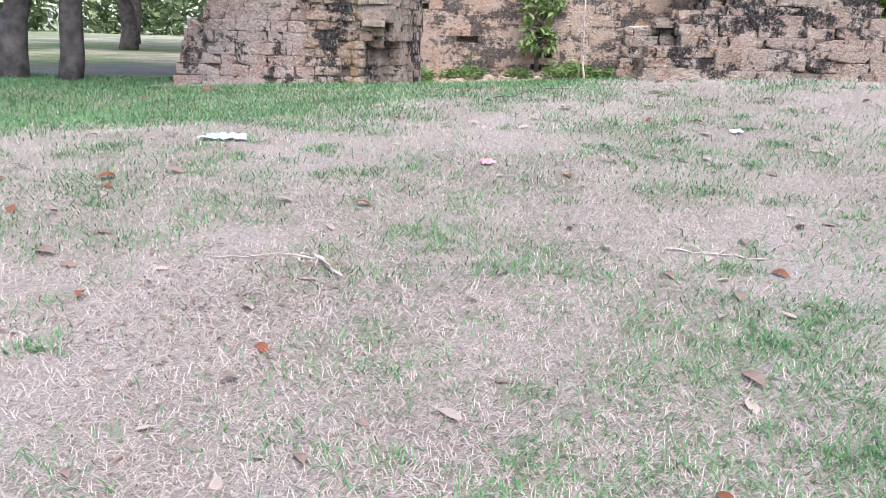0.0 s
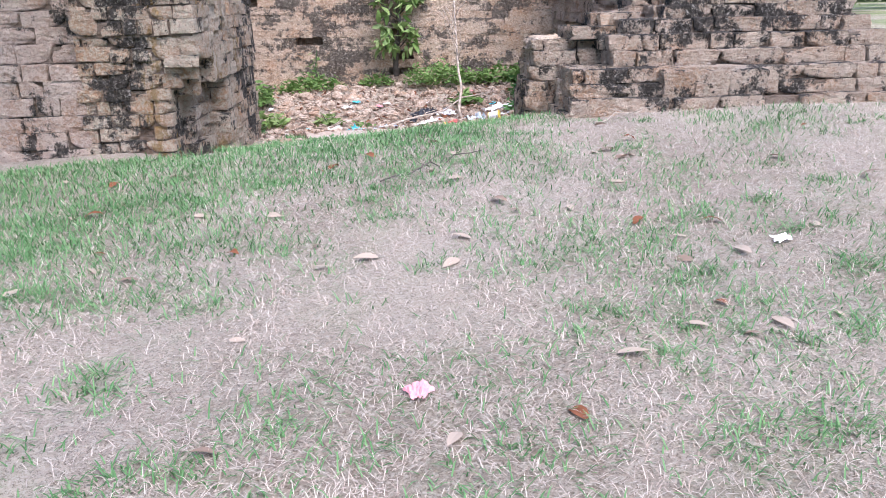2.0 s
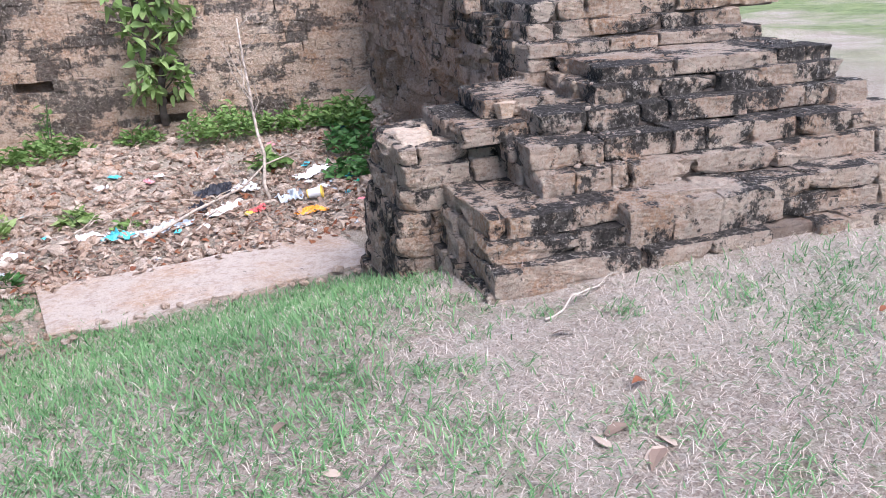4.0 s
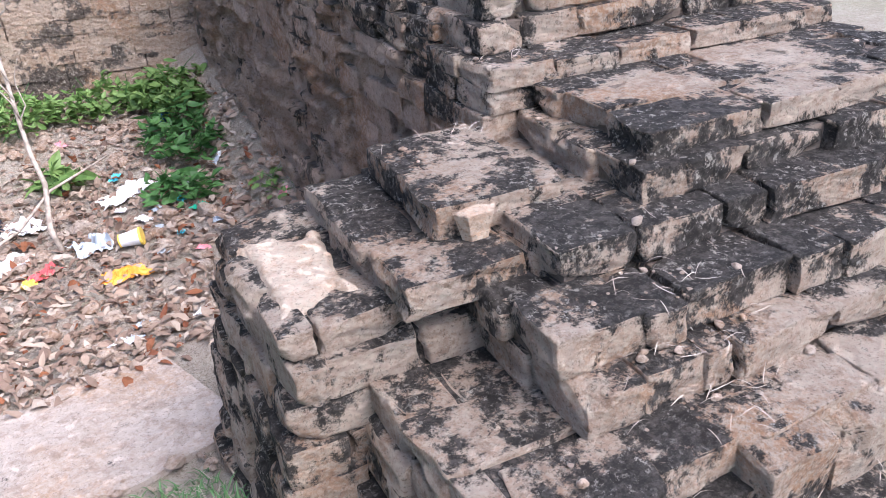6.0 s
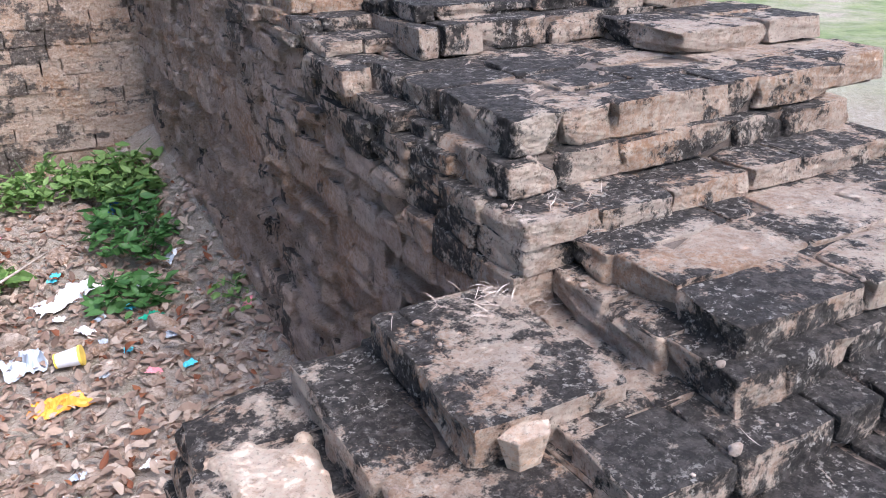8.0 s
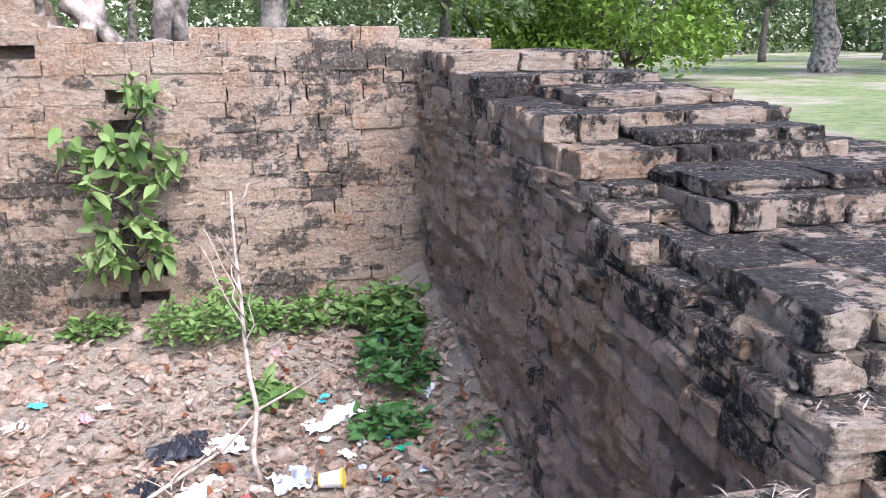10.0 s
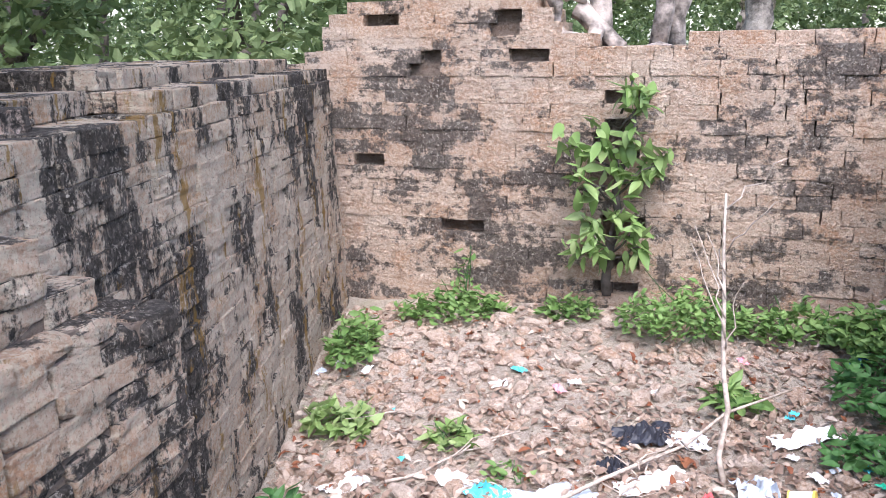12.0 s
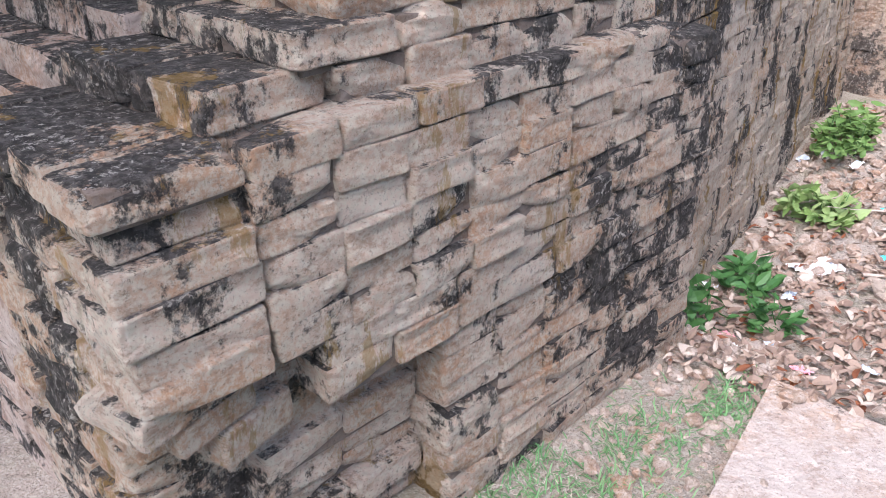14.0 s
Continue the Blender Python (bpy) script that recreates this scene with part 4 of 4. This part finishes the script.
def bush(name, x, y, rx, ry, h, count, L, mat, label, seed, stems=6, z=None):
    """Low leafy plant: thin stems and many curved leaves."""
    rr = random.Random(seed)
    z0 = height(x, y) if z is None else z
    base = new(name)
    base.matrix_basis = Matrix.Translation((x, y, z0))
    bm = bmesh.new()
    for _ in range(stems):
        a = rr.uniform(0, 6.3)
        tube(bm, wander((rr.gauss(0, rx * .3), rr.gauss(0, ry * .3), -0.02), (math.cos(a) * rx * .7, math.sin(a) * ry * .7, h * rr.uniform(.5, .95)), 4, 0.012, rr), 0.004, 0.002, 5)
    tagged(part("stem", bm, M["leaf_dark"], base), kind="stuff")
    shp = [leaf_shape(L, L * .5, c, 3) for c in (-0.15, -0.05, 0.1)]
    vs, fs, n = [], [], 0
    for _ in range(count):
        a, r = rr.uniform(0, 6.3), math.sqrt(rr.random())
        lump = 0.7 + 0.6 * noise.noise((math.cos(a) * r * 2 + seed, math.sin(a) * r * 2, seed))
        p = (math.cos(a) * r * rx, math.sin(a) * r * ry, h * (0.15 + 0.85 * rr.random() * (1 - 0.6 * r * r)) * lump)
        m = np.array(Matrix.LocRotScale(p, Euler((rr.gauss(0, .5), rr.uniform(-.7, .35), rr.uniform(0, 6.3))), Vector((1, 1, 1)) * rr.uniform(.6, 1.25)))
        co, fa = shp[rr.randrange(3)]
        vs.append(co @ m[:3, :3].T + m[:3, 3])
        fs += [tuple(k + n for k in f) for f in fa]
        n += len(co)
    link_mesh("foliage", np.concatenate(vs), fs, M[mat], base)
    return tagged(base, label, "plant")


bush("undergrowth", 1.75, 12.45, 0.42, 0.3, 0.42, 900, 0.06, "leaf_mid", "dense bright green weeds against the back wall", 1)
bush("undergrowth", 0.25, 12.85, 0.42, 0.22, 0.26, 420, 0.075, "leaf_mid", "low bright green weeds at the wall's foot", 2)
bush("undergrowth", 1.05, 12.75, 0.2, 0.16, 0.2, 200, 0.07, "leaf_mid", "small patch of green weeds at the wall's foot", 3)
bush("undergrowth", 2.4, 12.35, 0.32, 0.2, 0.28, 420, 0.07, "leaf_mid", "green weeds along the back wall", 4)
bush("undergrowth", 2.8, 12.05, 0.25, 0.3, 0.36, 480, 0.085, "leaf_mid", "broad-leaved green weeds in the wall corner", 5)
bush("dark_plant", 2.66, 11.6, 0.24, 0.34, 0.34, 330, 0.08, "leaf_dark", "dark blue-green leafy plant beside the eroded wall", 6)
bush("dark_plant", 2.42, 11.05, 0.2, 0.2, 0.22, 120, 0.085, "leaf_dark", "dark green creeping plant on dead leaves", 7)
bush("weed", 2.78, 10.6, 0.14, 0.14, 0.1, 60, 0.05, "leaf_mid", "small weed by the eroded wall", 8)
bush("weed", 0.38, 11.3, 0.12, 0.12, 0.17, 60, 0.09, "leaf", "small yellow-green weed in the rubble", 9)
bush("undergrowth", -0.35, 12.3, 0.16, 0.4, 0.3, 330, 0.075, "leaf_mid", "green weeds along the inner wall", 10)
bush("weed", -0.25, 11.45, 0.2, 0.16, 0.22, 150, 0.1, "leaf", "yellow-green broad-leaved weed by the inner wall", 11)
bush("weed", -0.32, 10.55, 0.13, 0.13, 0.2, 70, 0.09, "leaf_dark", "dark green weed beside the inner wall", 12)
bush("weed", -0.12, 10.2, 0.12, 0.12, 0.16, 50, 0.08, "leaf_dark", "small dark green weed at the pit's edge", 13)
bush("weed", -0.38, 10.0, 0.08, 0.2, 0.28, 80, 0.08, "leaf_dark", "weed growing at the wall's corner", 14)
bush("weed", 0.7, 10.95, 0.1, 0.1, 0.1, 36, 0.06, "leaf_mid", "small green weed among plastic litter", 15)
bush("weed", 1.9, 11.6, 0.14, 0.14, 0.2, 45, 0.12, "leaf_mid", "broad-leaved seedling on rubble", 16)
bush("weed", 0.3, 13.05, 0.08, 0.08, 0.55, 40, 0.07, "leaf_mid", "thin upright weed against the wall", 17)


def wall_shrub():
    """Shrub rooted in the crack of the back wall, with large paddle-shaped leaves in whorls."""
    rr = random.Random(12)
    x, y = 1.32, back_y(1.32) - 0.03
    base = new("wall_shrub")
    base.matrix_basis = Matrix.Translation((x, y, 0.95))
    bm = bmesh.new()
    tube(bm, wander((0, 0.06, 0.0), (0.02, -0.1, 0.75), 7, 0.02, rr), 0.045, 0.025, 9)
    tube(bm, wander((0.02, -0.1, 0.75), (0.12, -0.14, 1.3), 6, 0.015, rr), 0.025, 0.012)
    part("trunk", bm, M["bark_dark"], base, smooth=True)
    shp = [leaf_shape(0.21, 0.09, c, 5) for c in (-0.12, -0.05, 0.06)]
    tips = [(-0.28, -0.2, 0.42), (-0.12, -0.26, 0.5), (0.2, -0.22, 0.42), (0.06, -0.25, 0.68), (-0.22, -0.22, 0.9), (-0.32, -0.14, 1.12), (0.02, -0.26, 1.0),
            (0.26, -0.2, 0.95), (0.12, -0.22, 1.2), (0.2, -0.2, 1.4), (-0.1, -0.18, 1.18), (0.1, -0.2, 1.5), (-0.2, -0.2, 0.62), (0.16, -0.26, 0.56), (0.34, -0.16, 1.02)]
    for tx, ty, tz in tips:
        bm = bmesh.new()
        tube(bm, wander((0.03 * tz, -0.08, max(0.3, tz - 0.22)), (tx, ty, tz), 4, 0.01, rr), 0.009, 0.005, 6)
        part("limb", bm, M["bark_dark"], base, smooth=True)
        vs, fs, n = [], [], 0
        for k in range(22):
            a = rr.uniform(0, 6.3)
            at = Vector((0.03 * tz, -0.1, max(0.3, tz - 0.2))).lerp(Vector((tx, ty, tz)), rr.uniform(0.45, 1.1)) + Vector((rr.gauss(0, .02), rr.gauss(0, .02), rr.gauss(0, .035)))
            m = np.array(Matrix.LocRotScale(at, Euler((rr.gauss(0, .5), rr.gauss(0.55, .65), a)), Vector((1, 1, 1)) * rr.uniform(.35, 0.85)))
            co, fa = shp[rr.randrange(3)]
            vs.append(co @ m[:3, :3].T + m[:3, 3])
            fs += [tuple(q + n for q in f) for f in fa]
            n += len(co)
        link_mesh("foliage", np.concatenate(vs), fs, M["leaf"], base, True)
    tagged(base, "young shrub with large yellow-green leaves rooted in a wall crack", "shrub")


wall_shrub()


# ---- trees ----
def crown_mesh(centres, count, L, seed):
    rr = random.Random(seed)
    co, fa = leaf_shape(L, L * 0.55, -0.1, 2)
    vs, fs, n = [], [], 0
    for c, r in centres:
        for _ in range(count):
            d = Vector((rr.gauss(0, 1), rr.gauss(0, 1), rr.gauss(0, 0.75)))
            d *= r * (0.45 + 0.45 * rr.random()) / max(0.4, d.length)
            m = np.array(Matrix.LocRotScale(Vector(c) + d, Euler((rr.gauss(0, .7), rr.gauss(0.2, .6), rr.uniform(0, 6.3))), Vector((1, 1, 1)) * rr.uniform(.6, 1.3)))
            vs.append(co @ m[:3, :3].T + m[:3, 3])
            fs += [tuple(q + n for q in f) for f in fa]
            n += len(co)
    return np.concatenate(vs), fs


def tree(x, y, h, r, trunk_r, seed, bark, leaf, label, lean=(0, 0), low=0.45, leaf_len=0.22, count=110, clumps=26, z=None, forks=5):
    rr = random.Random(seed)
    base = new("tree")
    z0 = height(x, y) if z is None else z
    base.matrix_basis = Matrix.Translation((x, y, z0 - 0.1))
    bm = bmesh.new()
    mid = (lean[0] * 0.5, lean[1] * 0.5, h * low)
    tube(bm, wander((0, 0, 0), mid, 6, trunk_r * 0.25, rr), trunk_r * 1.25, trunk_r * 0.75, 10)
    part("trunk", bm, M[bark], base, smooth=True)
    centres = []
    for k in range(forks):
        a = k * 2 * math.pi / forks + rr.uniform(-.4, .4)
        tip = Vector((lean[0] + math.cos(a) * r * 0.75, lean[1] + math.sin(a) * r * 0.75, h * rr.uniform(0.7, 0.97)))
        bm = bmesh.new()
        tube(bm, wander(mid, tip, 6, r * 0.06, rr), trunk_r * 0.55, trunk_r * 0.12, 8)
        part("limb", bm, M[bark], base, smooth=True)
        centres.append((tip, r * 0.4))
    while len(centres) < clumps:
        a, q = rr.uniform(0, 6.3), math.sqrt(rr.random())
        centres.append((Vector((lean[0] + math.cos(a) * q * r, lean[1] + math.sin(a) * q * r, h * (low * 0.9 + (1.05 - low * 0.9) * rr.random() * (1 - 0.35 * q)))), r * rr.uniform(0.2, 0.38)))
    vs, fs = crown_mesh(centres, count, leaf_len, seed)
    link_mesh("crown", vs, fs, M[leaf], base)
    return tagged(base, label, "tree")


def wall_tree():
    """Grey multi-stemmed tree whose roots grip the top of the back wall."""
    rr = random.Random(3)
    x, y = 1.15, 13.35
    base = new("tree")
    base.matrix_basis = Matrix.Translation((x, y, 2.62))
    for a, b, r0, r1 in (((0.12, 0.1, -0.08), (-0.28, 0.2, 2.6), 0.085, 0.05), ((0.5, 0.15, -0.05), (0.62, 0.4, 2.8), 0.068, 0.05), ((0.68, 0.3, -0.1), (0.88, 0.6, 2.8), 0.066, 0.05)):
        bm = bmesh.new()
        tube(bm, wander(a, b, 9, 0.035, rr), r0, r1, 10)
        part("trunk", bm, M["bark"], base, smooth=True)
    for a, b, r in (((0.1, 0.05, 0.12), (-0.1, -0.22, 0.0), 0.06), ((-0.1, -0.22, 0.0), (0.15, -0.27, -0.42), 0.035), ((0.0, 0.05, 0.35), (-0.3, -0.1, 0.42), 0.03), ((-0.05, 0.1, 0.3), (0.25, -0.05, 0.02), 0.07), ((0.2, 0, 0.02), (0.95, -0.1, 0.0), 0.045),
                    ((-0.28, -0.1, 0.5), (-0.2, -0.05, 0.15), 0.05), ((-0.2, -0.05, 0.15), (0.0, -0.26, -0.06), 0.05)):
        bm = bmesh.new()
        tube(bm, wander(a, b, 5, 0.02, rr), r * 1.1, r * 0.7, 8)
        part("root", bm, M["bark"], base, smooth=True)
    centres = [(Vector((rr.uniform(-2.2, 2.4), rr.uniform(-0.4, 2.2), rr.uniform(1.6, 4.2))), rr.uniform(0.4, 0.8)) for _ in range(30)]
    vs, fs = crown_mesh(centres, 170, 0.11, 5)
    link_mesh("crown", vs, fs, M["canopy"], base)
    tagged(base, "grey multi-stemmed tree rooted on top of the ruined wall", "tree")


wall_tree()
GREY, DARK = "grey-barked tree with a spreading green crown", "dark-trunked tree with a dense green crown"
tree(-4.1, 8.3, 6.0, 2.6, 0.11, 1, "bark_dark", "canopy", DARK, (0.3, 0.5), 0.33, 0.2, 150, 36)
tree(-3.58, 8.3, 6.0, 2.4, 0.095, 2, "bark_dark", "canopy", DARK, (0.5, 0), 0.36, 0.2, 150, 34)
tree(-7.5, 20, 6.5, 3.2, 0.18, 3, "bark_dark", "canopy", DARK, (0, 0), 0.25, 0.26, 130, 30)
tree(3.1, 17.2, 6.5, 2.8, 0.14, 4, "bark", "canopy", GREY, (0.5, 0.2), 0.3, 0.13, 240, 34, forks=6)
tree(25.6, 30, 9, 4.2, 0.42, 5, "bark", "canopy", GREY, (-1, 0), 0.38, 0.34, 120, 34)
tree(26.1, 27.4, 8, 3.4, 0.25, 6, "bark", "canopy", GREY, (0.6, 0), 0.45, 0.34, 110, 28)
tree(16.0, 28.5, 5.2, 3.0, 0.12, 7, "bark_dark", "canopy_light", "bushy young tree with yellow-green leaves", (0, 0), 0.12, 0.24, 190, 46)
tree(13.0, 31, 5.0, 2.8, 0.12, 8, "bark_dark", "canopy_light", "bushy young tree with yellow-green leaves", (0, 0), 0.12, 0.24, 190, 42)
for i, (x, y, h, r) in enumerate(((32, 40, 9, 4), (38, 38, 9, 4.2), (22, 42, 9, 4.5), (9, 26, 7, 3.4), (6, 31, 8, 4), (-1, 24, 7, 3.6), (-4, 20, 6.5, 3.2), (-3, 30, 9, 4.5), (2.5, 34, 9, 4.2), (14, 45, 10, 5), (31, 27, 9, 4), (-12, 16, 7, 3.5), (-10, 27, 9, 4.5), (36, 30, 9, 4))):
    tree(x, y, h, r, 0.17, 40 + i, "bark" if i % 3 else "bark_dark", "canopy", GREY if i % 3 else DARK, (0.4, 0.3), 0.3, 0.22, 190, 30)


def far_woods():
    """Belt of distant trees all round, as one mass of clumps."""
    rr = random.Random(77)
    centres = []
    for k in range(420):
        a = 2 * math.pi * k / 420 + rr.uniform(-.01, .01)
        d = rr.uniform(55, 75)
        hgt = 5.5 + 2.5 * noise.noise((a * 6, 0, 0))
        for q in range(3):
            centres.append((Vector((math.cos(a) * d + 3, math.sin(a) * d + 8, 1.2 + hgt * (0.12 + 0.4 * q) + rr.uniform(-.6, .6))), rr.uniform(1.7, 3.0)))
    vs, fs = crown_mesh(centres, 110, 0.6, 78)
    tagged(link_mesh("woods", vs, fs, M["canopy"]), "belt of green woodland round the meadow", "woods", kind="stuff")


far_woods()
